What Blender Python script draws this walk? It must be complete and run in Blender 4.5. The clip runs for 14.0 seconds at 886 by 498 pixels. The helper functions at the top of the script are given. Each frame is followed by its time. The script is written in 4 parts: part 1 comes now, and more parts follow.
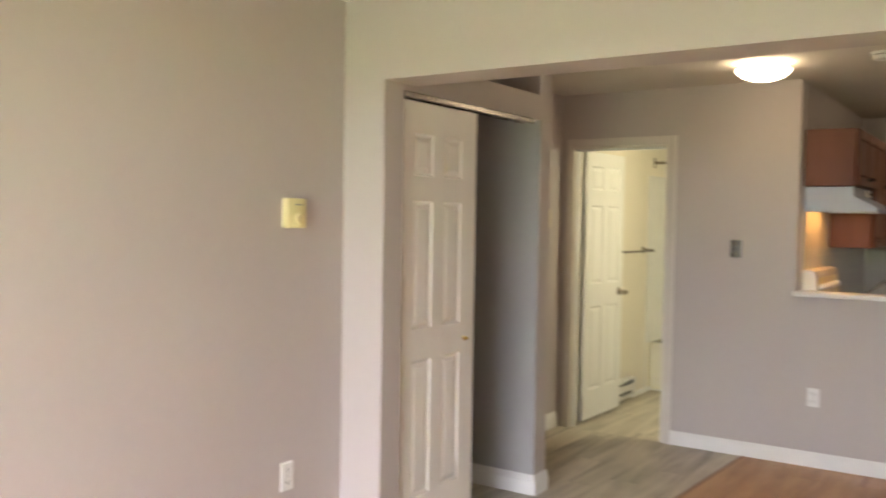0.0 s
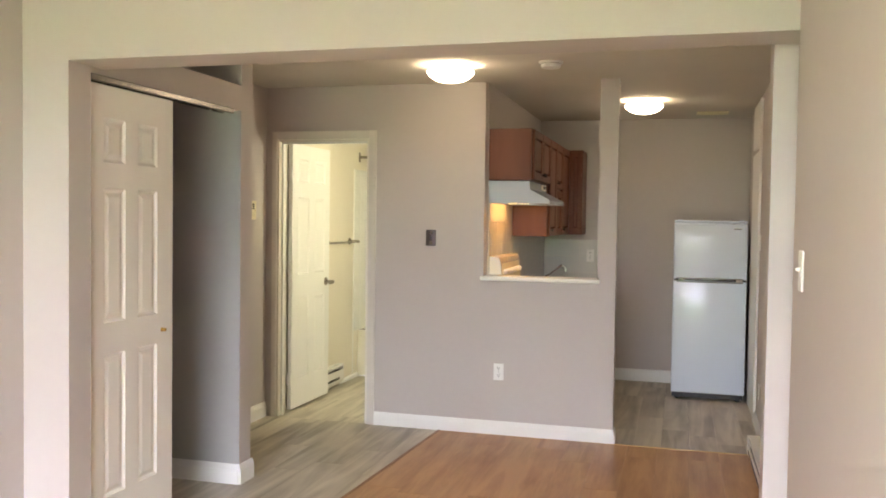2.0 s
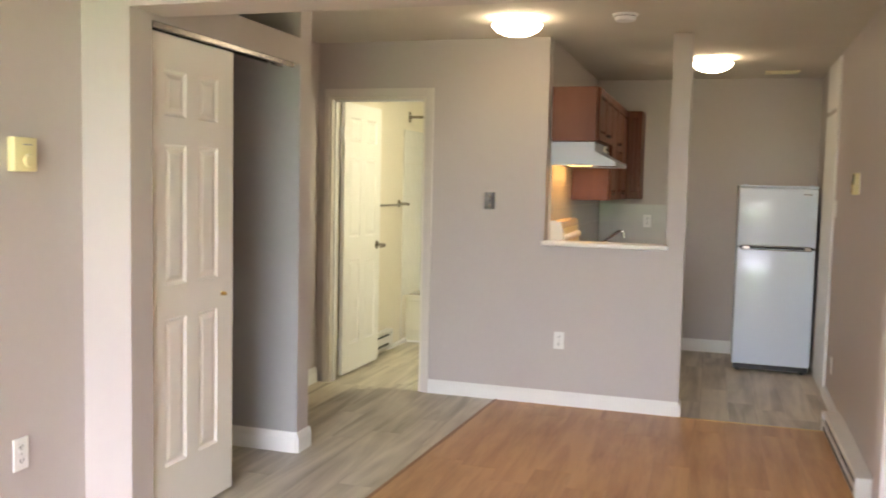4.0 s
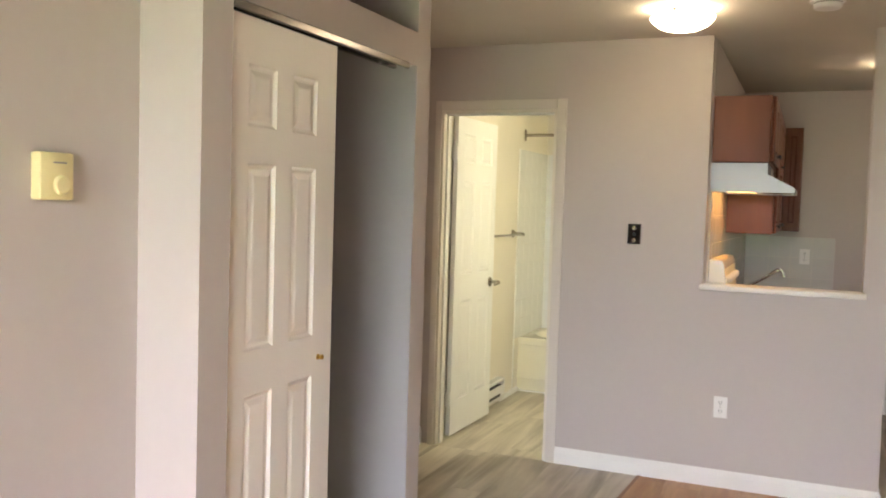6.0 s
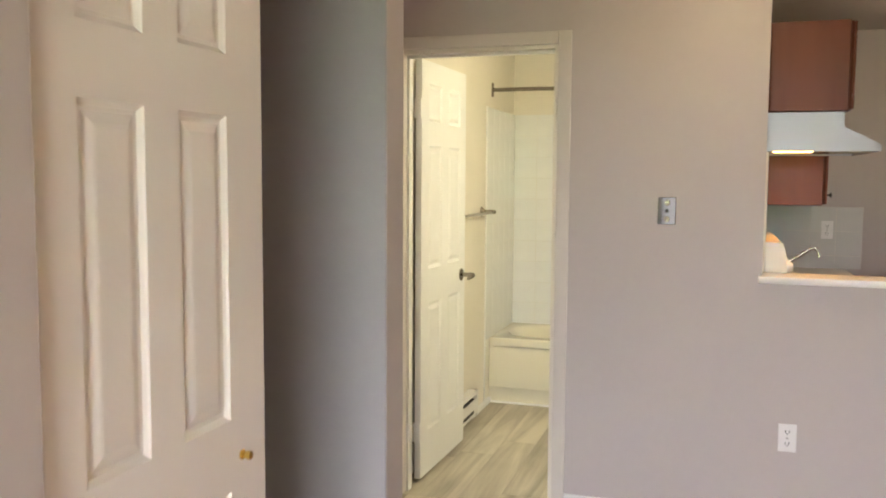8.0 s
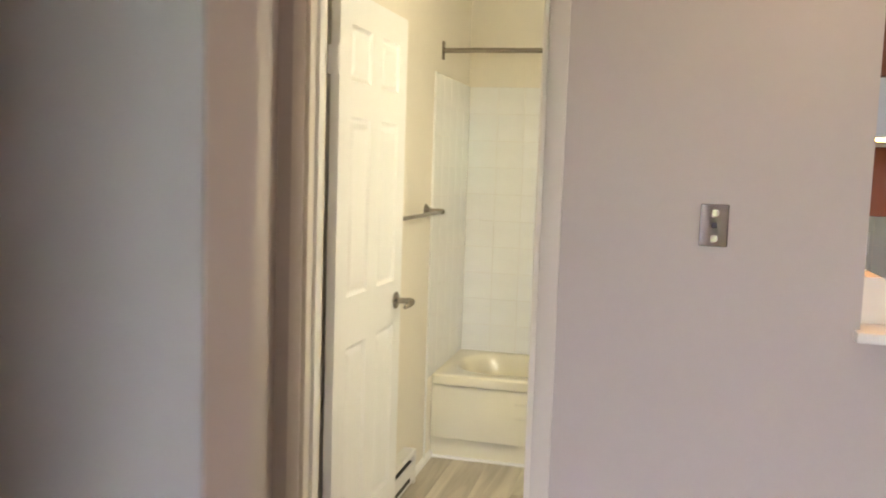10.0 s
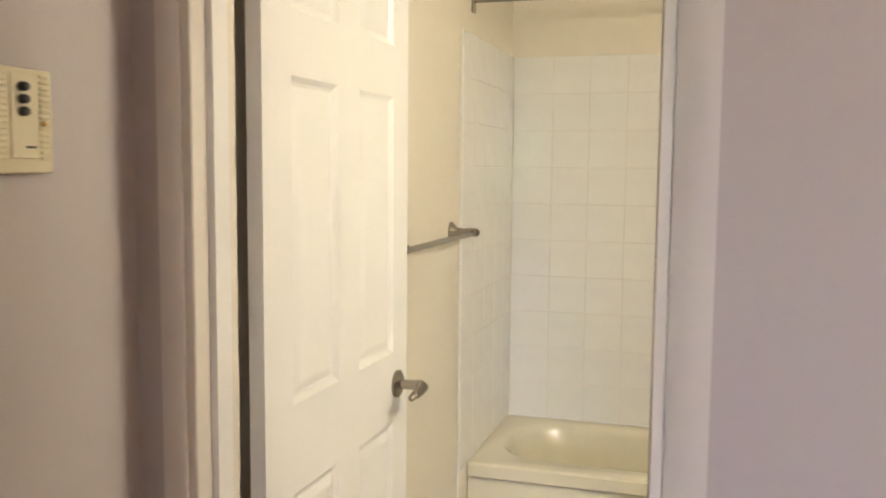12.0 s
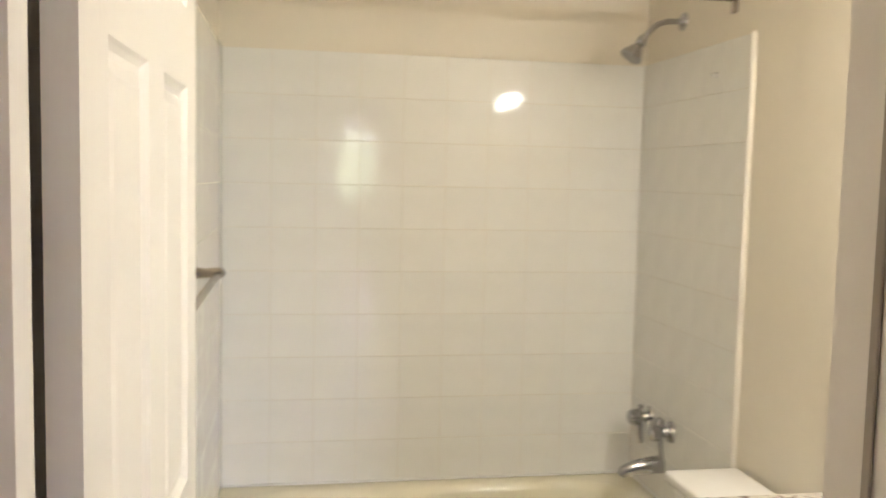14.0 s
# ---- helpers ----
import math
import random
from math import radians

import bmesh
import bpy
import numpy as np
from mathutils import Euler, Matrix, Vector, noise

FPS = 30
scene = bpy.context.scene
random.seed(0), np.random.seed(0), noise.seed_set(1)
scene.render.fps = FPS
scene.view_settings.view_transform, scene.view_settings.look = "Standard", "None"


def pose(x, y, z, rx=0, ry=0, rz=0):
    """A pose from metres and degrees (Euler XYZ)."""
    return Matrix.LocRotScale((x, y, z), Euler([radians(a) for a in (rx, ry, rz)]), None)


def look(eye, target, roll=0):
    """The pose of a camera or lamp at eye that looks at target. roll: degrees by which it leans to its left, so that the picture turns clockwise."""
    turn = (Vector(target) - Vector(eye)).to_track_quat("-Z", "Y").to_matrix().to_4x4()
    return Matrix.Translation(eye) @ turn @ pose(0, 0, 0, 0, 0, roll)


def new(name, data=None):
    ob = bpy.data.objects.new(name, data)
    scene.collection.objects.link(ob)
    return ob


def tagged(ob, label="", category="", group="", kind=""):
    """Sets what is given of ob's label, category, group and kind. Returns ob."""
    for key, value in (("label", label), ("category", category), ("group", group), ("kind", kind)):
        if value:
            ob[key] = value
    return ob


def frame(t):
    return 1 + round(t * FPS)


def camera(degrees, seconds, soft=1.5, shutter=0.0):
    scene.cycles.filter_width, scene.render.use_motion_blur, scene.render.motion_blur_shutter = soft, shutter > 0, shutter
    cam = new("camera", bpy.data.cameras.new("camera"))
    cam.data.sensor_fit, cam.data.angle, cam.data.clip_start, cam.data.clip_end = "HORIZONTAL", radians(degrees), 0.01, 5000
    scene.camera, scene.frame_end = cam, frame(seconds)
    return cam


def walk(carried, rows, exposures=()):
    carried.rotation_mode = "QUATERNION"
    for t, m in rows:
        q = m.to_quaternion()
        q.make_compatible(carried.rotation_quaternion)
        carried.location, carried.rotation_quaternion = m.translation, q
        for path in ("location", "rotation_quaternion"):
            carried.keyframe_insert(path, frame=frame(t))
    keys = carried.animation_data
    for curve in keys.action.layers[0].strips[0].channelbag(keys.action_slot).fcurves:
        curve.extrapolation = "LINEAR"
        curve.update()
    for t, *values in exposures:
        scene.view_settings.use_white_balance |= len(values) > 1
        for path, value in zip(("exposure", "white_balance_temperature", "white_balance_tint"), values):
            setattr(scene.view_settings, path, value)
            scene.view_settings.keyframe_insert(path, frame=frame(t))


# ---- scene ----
cam = camera(54.4, 14.0, soft=1.8, shutter=0.6)
PATH = [
    (0, (0.028, 0.276, 1.515), (-1.088, 1.934, 1.444), 0.9),
    (0.5, (0.071, 0.231, 1.51), (-0.846, 2.006, 1.419), 0.9),
    (1, (0.122, 0.206, 1.513), (-0.641, 2.053, 1.431), 0.4),
    (1.5, (0.138, 0.206, 1.504), (-0.487, 2.104, 1.424), -0.0),
    (2, (0.155, 0.207, 1.484), (-0.374, 2.134, 1.413), 0.8),
    (2.5, (0.14, 0.242, 1.468), (-0.379, 2.172, 1.392), 0.3),
    (3, (0.083, 0.285, 1.456), (-0.409, 2.222, 1.37), 1.2),
    (3.5, (-0.001, 0.327, 1.444), (-0.509, 2.258, 1.32), 1.1),
    (4, (-0.097, 0.366, 1.465), (-0.688, 2.27, 1.31), 1.3),
    (6.5, (-0.798, 1.464, 1.491), (-1.581, 3.302, 1.389), 1.7),
    (7, (-0.969, 1.741, 1.471), (-1.664, 3.612, 1.335), 3.0),
    (7.5, (-1.158, 2.024, 1.478), (-1.798, 3.912, 1.325), 1.0),
    (10, (-1.673, 3.592, 1.485), (-2.15, 5.524, 1.29), 1.9),
    (10.5, (-1.739, 3.954, 1.482), (-2.156, 5.906, 1.354), 1.3),
    (11, (-1.779, 4.293, 1.471), (-2.222, 6.235, 1.286), 1.3),
    (11.5, (-1.825, 4.607, 1.474), (-2.451, 6.496, 1.274), 2.4),
    (12, (-1.94, 4.864, 1.468), (-2.528, 6.767, 1.282), 0.5),
    (12.5, (-2.06, 5.077, 1.472), (-2.513, 7.01, 1.228), 0.6),
    (13, (-2.197, 5.277, 1.468), (-2.495, 7.238, 1.211), 1.0),
    (13.5, (-2.332, 5.385, 1.479), (-2.336, 7.374, 1.268), 2.3),
    (14, (-2.483, 5.406, 1.503), (-2.143, 7.37, 1.341), 1.3),
]
EXPOSURES = [(0, -0.45, 6900, 21), (2.0, -0.1, 6750, 20), (3.0, -0.1, 6700, 20), (7.5, -0.15, 6750, 23), (10.0, -0.15, 6550, 28), (11.5, -0.25, 6500, 33), (13.5, -0.15, 6100, 37), (14, -0.15, 6100, 37)]
walk(cam, [(t, look(eye, target, roll)) for t, eye, target, roll in PATH], EXPOSURES)

# ---- world and light ----
world = bpy.data.worlds.new("world")
world.use_nodes = True
scene.world = world
_wn = world.node_tree.nodes
_sky = _wn.new("ShaderNodeTexSky")
_sky.sky_type, _sky.sun_disc = "NISHITA", False
_sky.sun_elevation, _sky.sun_rotation = radians(48), radians(40)
world.node_tree.links.new(_sky.outputs[0], _wn["Background"].inputs[0])
_wn["Background"].inputs[1].default_value = 0.1

sun = new("sun", bpy.data.lights.new("sun", "SUN"))
sun.data.energy, sun.data.angle, sun.data.color = 2.5, radians(0.5), (1.0, 0.95, 0.88)
sun.matrix_world = look((6, 8, 9), (0, 0, 0))

SKYLIGHT, LAWNLIGHT = 2550.0, 900.0
DOME = 23.0
VANITY = 690.0
HOOD = 15.0


def window_light(name, energy, color, at, size, aim_z):
    """Daylight that enters by the window; aim_z: the height at which it points, 5 m into the room."""
    ob = new(name, bpy.data.lights.new(name, "AREA"))
    ob.data.shape, ob.data.size, ob.data.size_y = "RECTANGLE", size[0], size[1]
    ob.data.energy, ob.data.color = energy, color
    ob.matrix_world = look(at, (at[0], at[1] + 5.0, aim_z))


window_light("window_sky_light", SKYLIGHT, (0.71, 0.775, 0.97), (-0.635, -4.2, 2.98), (4.60, 1.40), 1.6)
lawn_light = new("window_lawn_light", bpy.data.lights.new("window_lawn_light", "AREA"))
lawn_light.data.shape, lawn_light.data.size, lawn_light.data.size_y = "RECTANGLE", 5.0, 2.6
lawn_light.data.energy, lawn_light.data.color = LAWNLIGHT, (0.63, 1.0, 0.50)
lawn_light.matrix_world = look((-0.635, -3.7, -0.22), (-0.635, -3.4, 3.0))


# ---- materials ----
def material(name, color, rough=0.5, metal=0.0, vary=0.06, scale=3.0, grain=60.0, bump=0.02, bump_scale=220.0,
             random_vary=0.0, stretch=(1, 1, 1), emit=None, spec=0.5, coat=0.0, tint=None):
    """Paint, plastic, metal: a base colour with stains and grain at two scales and a fine relief."""
    m = bpy.data.materials.new(name)
    m.use_nodes = True
    n, l = m.node_tree.nodes, m.node_tree.links
    b = n["Principled BSDF"]
    b.inputs["Roughness"].default_value, b.inputs["Metallic"].default_value = rough, metal
    b.inputs["Specular IOR Level"].default_value = spec
    b.inputs["Coat Weight"].default_value = coat
    tc = n.new("ShaderNodeTexCoord")
    mp = n.new("ShaderNodeMapping")
    mp.inputs["Scale"].default_value = stretch
    l.new(tc.outputs["Object"], mp.inputs[0])
    n1, n2 = n.new("ShaderNodeTexNoise"), n.new("ShaderNodeTexNoise")
    n1.inputs["Scale"].default_value, n2.inputs["Scale"].default_value = scale, grain
    n1.inputs["Detail"].default_value = 4
    l.new(mp.outputs[0], n1.inputs[0]), l.new(mp.outputs[0], n2.inputs[0])
    add = n.new("ShaderNodeMath")
    add.operation = "MULTIPLY_ADD"
    l.new(n2.outputs[0], add.inputs[0])
    add.inputs[1].default_value = 0.35
    l.new(n1.outputs[0], add.inputs[2])
    last = add.outputs[0]
    if random_vary:
        oi = n.new("ShaderNodeObjectInfo")
        r = n.new("ShaderNodeMath")
        r.operation = "MULTIPLY_ADD"
        l.new(oi.outputs["Random"], r.inputs[0])
        r.inputs[1].default_value = random_vary
        l.new(last, r.inputs[2])
        last = r.outputs[0]
    ramp = n.new("ShaderNodeValToRGB")
    dark = tuple(max(0.0, c * (1 - vary)) for c in (tint or color))
    light = tuple(min(1.0, c * (1 + vary)) for c in color)
    ramp.color_ramp.elements[0].position, ramp.color_ramp.elements[1].position = 0.42, 0.95 + random_vary * 0.6
    ramp.color_ramp.elements[0].color, ramp.color_ramp.elements[1].color = (*dark, 1), (*light, 1)
    l.new(last, ramp.inputs[0])
    l.new(ramp.outputs[0], b.inputs["Base Color"])
    rr = n.new("ShaderNodeMapRange")
    rr.inputs["To Min"].default_value, rr.inputs["To Max"].default_value = max(0.02, rough * 0.85), min(1, rough * 1.15)
    l.new(n1.outputs[0], rr.inputs[0])
    l.new(rr.outputs[0], b.inputs["Roughness"])
    if bump:
        n3 = n.new("ShaderNodeTexNoise")
        n3.inputs["Scale"].default_value = bump_scale
        l.new(tc.outputs["Object"], n3.inputs[0])
        bp = n.new("ShaderNodeBump")
        bp.inputs["Strength"].default_value, bp.inputs["Distance"].default_value = bump, 0.01
        l.new(n3.outputs[0], bp.inputs["Height"])
        l.new(bp.outputs[0], b.inputs["Normal"])
    if emit:
        b.inputs["Emission Color"].default_value = (*emit[0], 1)
        b.inputs["Emission Strength"].default_value = emit[1]
    return m


def wood(name, dark, light, rough, along="y", streak=1.0, random_vary=0.25, knots=1.0, fine=0.3, gloss=0.5):
    """Planks: streaks along one axis, broad figure and fine pores, each plank of its own shade."""
    m = bpy.data.materials.new(name)
    m.use_nodes = True
    n, l = m.node_tree.nodes, m.node_tree.links
    b = n["Principled BSDF"]
    b.inputs["Roughness"].default_value = rough
    b.inputs["Specular IOR Level"].default_value = gloss
    tc, oi, mp = n.new("ShaderNodeTexCoord"), n.new("ShaderNodeObjectInfo"), n.new("ShaderNodeMapping")
    sh = n.new("ShaderNodeVectorMath")
    sh.operation = "MULTIPLY_ADD"
    comb = n.new("ShaderNodeCombineXYZ")
    for i in range(3):
        l.new(oi.outputs["Random"], comb.inputs[i])
    l.new(comb.outputs[0], sh.inputs[0])
    sh.inputs[1].default_value = (31.0, 17.0, 11.0)
    l.new(tc.outputs["Object"], sh.inputs[2])
    l.new(sh.outputs[0], mp.inputs[0])
    sc = {"x": (0.8, 9.0, 9.0), "y": (9.0, 0.8, 9.0), "z": (9.0, 9.0, 0.8)}[along]
    mp.inputs["Scale"].default_value = sc
    broad, pores, cloud = (n.new("ShaderNodeTexNoise") for _ in range(3))
    broad.inputs["Scale"].default_value, broad.inputs["Detail"].default_value = 1.3 * streak, 5
    broad.inputs["Distortion"].default_value = 0.6 * knots
    pores.inputs["Scale"].default_value, pores.inputs["Detail"].default_value = 9.0 * streak, 3
    cloud.inputs["Scale"].default_value = 2.2
    l.new(mp.outputs[0], broad.inputs[0]), l.new(mp.outputs[0], pores.inputs[0]), l.new(sh.outputs[0], cloud.inputs[0])
    a = n.new("ShaderNodeMath")
    a.operation = "MULTIPLY_ADD"
    l.new(pores.outputs[0], a.inputs[0])
    a.inputs[1].default_value = fine
    l.new(broad.outputs[0], a.inputs[2])
    c = n.new("ShaderNodeMath")
    c.operation = "MULTIPLY_ADD"
    l.new(cloud.outputs[0], c.inputs[0])
    c.inputs[1].default_value = 0.35
    l.new(a.outputs[0], c.inputs[2])
    d = n.new("ShaderNodeMath")
    d.operation = "MULTIPLY_ADD"
    l.new(oi.outputs["Random"], d.inputs[0])
    d.inputs[1].default_value = random_vary
    l.new(c.outputs[0], d.inputs[2])
    ramp = n.new("ShaderNodeValToRGB")
    lo = 0.5 + fine * 0.3
    ramp.color_ramp.elements[0].position, ramp.color_ramp.elements[1].position = lo, lo + 0.5 + random_vary
    ramp.color_ramp.elements[0].color, ramp.color_ramp.elements[1].color = (*dark, 1), (*light, 1)
    l.new(d.outputs[0], ramp.inputs[0])
    l.new(ramp.outputs[0], b.inputs["Base Color"])
    bp = n.new("ShaderNodeBump")
    bp.inputs["Strength"].default_value, bp.inputs["Distance"].default_value = 0.06, 0.004
    l.new(pores.outputs[0], bp.inputs["Height"])
    l.new(bp.outputs[0], b.inputs["Normal"])
    return m


def glass(name):
    m = bpy.data.materials.new(name)
    m.use_nodes = True
    b = m.node_tree.nodes["Principled BSDF"]
    b.inputs["Transmission Weight"].default_value, b.inputs["Roughness"].default_value = 1.0, 0.0
    b.inputs["IOR"].default_value = 1.1
    return m


def granite(name):
    m = bpy.data.materials.new(name)
    m.use_nodes = True
    n, l = m.node_tree.nodes, m.node_tree.links
    b = n["Principled BSDF"]
    b.inputs["Roughness"].default_value = 0.25
    tc, v = n.new("ShaderNodeTexCoord"), n.new("ShaderNodeTexNoise")
    v.inputs["Scale"].default_value, v.inputs["Detail"].default_value = 55.0, 6
    l.new(tc.outputs["Object"], v.inputs[0])
    r = n.new("ShaderNodeValToRGB")
    r.color_ramp.elements[0].position, r.color_ramp.elements[0].color = 0.36, (0.2, 0.17, 0.15, 1)
    r.color_ramp.elements[1].position, r.color_ramp.elements[1].color = 0.55, (0.72, 0.66, 0.58, 1)
    e = r.color_ramp.elements.new(0.45)
    e.color = (0.5, 0.43, 0.36, 1)
    l.new(v.outputs[0], r.inputs[0])
    l.new(r.outputs[0], b.inputs["Base Color"])
    return m


PAINT = material("greige_wall_paint", (0.50, 0.448, 0.422), 0.55, vary=0.035, scale=1.2, grain=25, bump=0.05, bump_scale=160)
# darker grey that puts the closet's shade into its wall colour
CLOSETSHADE = material("shaded_closet_grey", (0.36, 0.35, 0.34), 0.6, vary=0.05, scale=1.2, grain=25, bump=0.05, bump_scale=160)
CREAM = material("cream_bathroom_paint", (0.74, 0.68, 0.57), 0.45, vary=0.03, scale=1.5, grain=25, bump=0.04, bump_scale=160)
CEIL = material("matt_ceiling_paint", (0.62, 0.575, 0.51), 0.9, vary=0.05, scale=2.0, grain=90, bump=0.35, bump_scale=90)
TRIM = material("white_trim_paint", (0.80, 0.79, 0.76), 0.32, vary=0.03, scale=4, bump=0.015)
CASING = material("beige_casing_paint", (0.66, 0.61, 0.55), 0.35, vary=0.03, scale=4, bump=0.015)
JAMB = material("warm_white_jamb_paint", (0.74, 0.69, 0.61), 0.35, vary=0.03, scale=4, bump=0.015)
DOORPAINT = material("white_door_paint", (0.80, 0.76, 0.70), 0.35, vary=0.025, scale=3, grain=18, bump=0.05, bump_scale=70, stretch=(1, 1, 0.15))
BATHDOOR = material("clean_white_door_paint", (0.80, 0.79, 0.755), 0.35, vary=0.02, scale=3, grain=18, bump=0.05, bump_scale=70, stretch=(1, 1, 0.15))
GLAZE = material("white_tile_glaze", (0.78, 0.77, 0.73), 0.06, vary=0.03, scale=5, grain=12, bump=0.02, bump_scale=18, random_vary=0.12, spec=0.45)
KGLAZE = material("grey_white_tile_glaze", (0.60, 0.60, 0.57), 0.05, vary=0.03, scale=5, grain=12, bump=0.02, bump_scale=18, random_vary=0.12, spec=0.4)
GROUT = material("beige_grout", (0.72, 0.66, 0.55), 0.7, vary=0.14, scale=6, grain=80, bump=0.1)
ENAMEL = material("bisque_tub_enamel", (0.74, 0.69, 0.53), 0.12, vary=0.02, scale=3, bump=0.0)
PORCELAIN = material("white_porcelain", (0.82, 0.80, 0.76), 0.1, vary=0.02, scale=3, bump=0.0)
CHROME = material("polished_chrome", (0.80, 0.81, 0.83), 0.08, metal=1.0, vary=0.03, scale=8, bump=0.0)
# chrome with a darkened base colour in place of dark reflections
DARKCHROME = material("darkened_chrome", (0.45, 0.45, 0.465), 0.12, metal=1.0, vary=0.08, scale=12, bump=0.0)
NICKEL = material("brushed_nickel", (0.33, 0.295, 0.255), 0.26, metal=1.0, vary=0.06, scale=10, bump=0.02)
ALU = material("aluminium_track", (0.24, 0.23, 0.22), 0.26, metal=1.0, vary=0.06, scale=10, bump=0.02)
BRASS = material("worn_brass", (0.72, 0.50, 0.14), 0.25, metal=1.0, vary=0.12, scale=20, bump=0.02)
IVORY = material("yellowed_ivory_plastic", (0.80, 0.73, 0.49), 0.4, vary=0.05, scale=8, bump=0.02)
AGEDIVORY = material("deep_yellowed_plastic", (0.78, 0.69, 0.36), 0.4, vary=0.05, scale=8, bump=0.02)
TOGGLE = material("worn_satin_metal", (0.60, 0.55, 0.48), 0.35, metal=0.7, vary=0.05, scale=20, bump=0.0)
WHITEPLASTIC = material("white_plastic", (0.80, 0.79, 0.77), 0.35, vary=0.02, scale=8, bump=0.0)
GREYPLASTIC = material("grey_plastic", (0.32, 0.30, 0.28), 0.45, vary=0.05, scale=8, bump=0.0)
# brown for the shadow line along the right jamb
JAMBSHADE = material("jamb_shade_brown", (0.33, 0.28, 0.22), 0.6, vary=0.05, scale=8, bump=0.0)
BLACK = material("black_plastic", (0.02, 0.02, 0.02), 0.4, vary=0.1, scale=8, bump=0.0)
DARK = material("dark_gap", (0.05, 0.043, 0.035), 0.8, vary=0.1, scale=8, bump=0.0)
APPLIANCE = material("white_appliance_enamel", (0.62, 0.69, 0.80), 0.17, vary=0.02, scale=2, grain=60, bump=0.02, bump_scale=260, spec=0.45)
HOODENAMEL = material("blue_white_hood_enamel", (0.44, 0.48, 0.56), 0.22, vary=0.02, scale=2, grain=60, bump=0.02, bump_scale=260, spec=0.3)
PLATECHROME = material("polished_plate_chrome", (0.30, 0.30, 0.31), 0.05, metal=1.0, vary=0.04, scale=12, bump=0.0)
ALMOND = material("almond_appliance_enamel", (0.80, 0.75, 0.66), 0.25, vary=0.03, scale=3, bump=0.0)
HEATER = material("off_white_heater_paint", (0.72, 0.70, 0.66), 0.4, vary=0.05, scale=5, bump=0.02)
COUNTER = material("white_laminate_counter", (0.76, 0.73, 0.68), 0.3, vary=0.03, scale=6, bump=0.0)
CHERRY = wood("cherry_cabinet_wood", (0.105, 0.033, 0.018), (0.165, 0.058, 0.031), 0.40, along="z", streak=0.5, random_vary=0.1, fine=0.12, gloss=0.25)
# darker cherry of the door backs, visible in the panel grooves
CHERRYDARK = wood("cherry_groove_dark", (0.035, 0.010, 0.005), (0.08, 0.024, 0.012), 0.6, along="z", random_vary=0.1, gloss=0.1)
LAMINATE = wood("orange_oak_laminate", (0.33, 0.160, 0.062), (0.52, 0.285, 0.125), 0.40, along="y", random_vary=0.07, fine=0.3)
VINYL = wood("grey_oak_vinyl", (0.25, 0.21, 0.155), (0.60, 0.54, 0.43), 0.42, along="y", streak=0.6, random_vary=0.14, fine=0.14, knots=2.2)
MOULDING = wood("transition_moulding", (0.16, 0.07, 0.025), (0.30, 0.14, 0.05), 0.4, along="y")
GOLD = material("brass_edge_strip", (0.60, 0.42, 0.18), 0.35, metal=1.0, vary=0.1, scale=12, bump=0.0)
DOMEGLASS = material("lit_frosted_glass", (0.9, 0.87, 0.8), 0.4, bump=0.0, emit=((1.0, 0.85, 0.56), DOME))
HOODLAMP = material("lit_hood_lens", (0.9, 0.8, 0.6), 0.4, bump=0.0, emit=((1.0, 0.50, 0.13), HOOD))
GLOBE = material("lit_vanity_globe", (0.9, 0.87, 0.8), 0.3, bump=0.0, emit=((0.94, 1.0, 0.72), VANITY))
GRANITE = granite("speckled_granite")
PANE = glass("clear_window_glass")
LAWN = material("lawn", (0.07, 0.11, 0.03), 0.9, vary=0.4, scale=0.6, grain=20, bump=0.3, bump_scale=30)
# foliage emits light itself, so the daylit outdoors looks bright in reflections
HEDGEGLOW = material("glowing_foliage", (0.05, 0.09, 0.025), 0.9, vary=0.5, scale=0.5, grain=6, bump=0.5, bump_scale=5, emit=((0.70, 1.0, 0.58), 11.0))


# ---- building helpers ----
def box(bm, x0, x1, y0, y1, z0, z1, bevel=0.0, segments=1):
    """An axis-aligned box with softened edges, added to bm."""
    v = bmesh.ops.create_cube(bm, size=1.0)["verts"]
    bmesh.ops.transform(bm, verts=v, matrix=Matrix.LocRotScale(((x0 + x1) / 2, (y0 + y1) / 2, (z0 + z1) / 2), None, (abs(x1 - x0), abs(y1 - y0), abs(z1 - z0))))
    if bevel:
        e = list({e for w in v for e in w.link_edges})
        bmesh.ops.bevel(bm, geom=e, offset=bevel, segments=segments, affect="EDGES", profile=0.5, clamp_overlap=True)
    return bm


def boxes(*rows, bevel=0.0):
    bm = bmesh.new()
    for r in rows:
        box(bm, *r, bevel=bevel)
    return bm


AXES = {"x": Matrix.Rotation(radians(90), 4, "Y"), "y": Matrix.Rotation(radians(-90), 4, "X"), "z": Matrix.Identity(4), "-x": Matrix.Rotation(radians(-90), 4, "Y"), "-y": Matrix.Rotation(radians(90), 4, "X"), "-z": Matrix.Rotation(radians(180), 4, "X")}


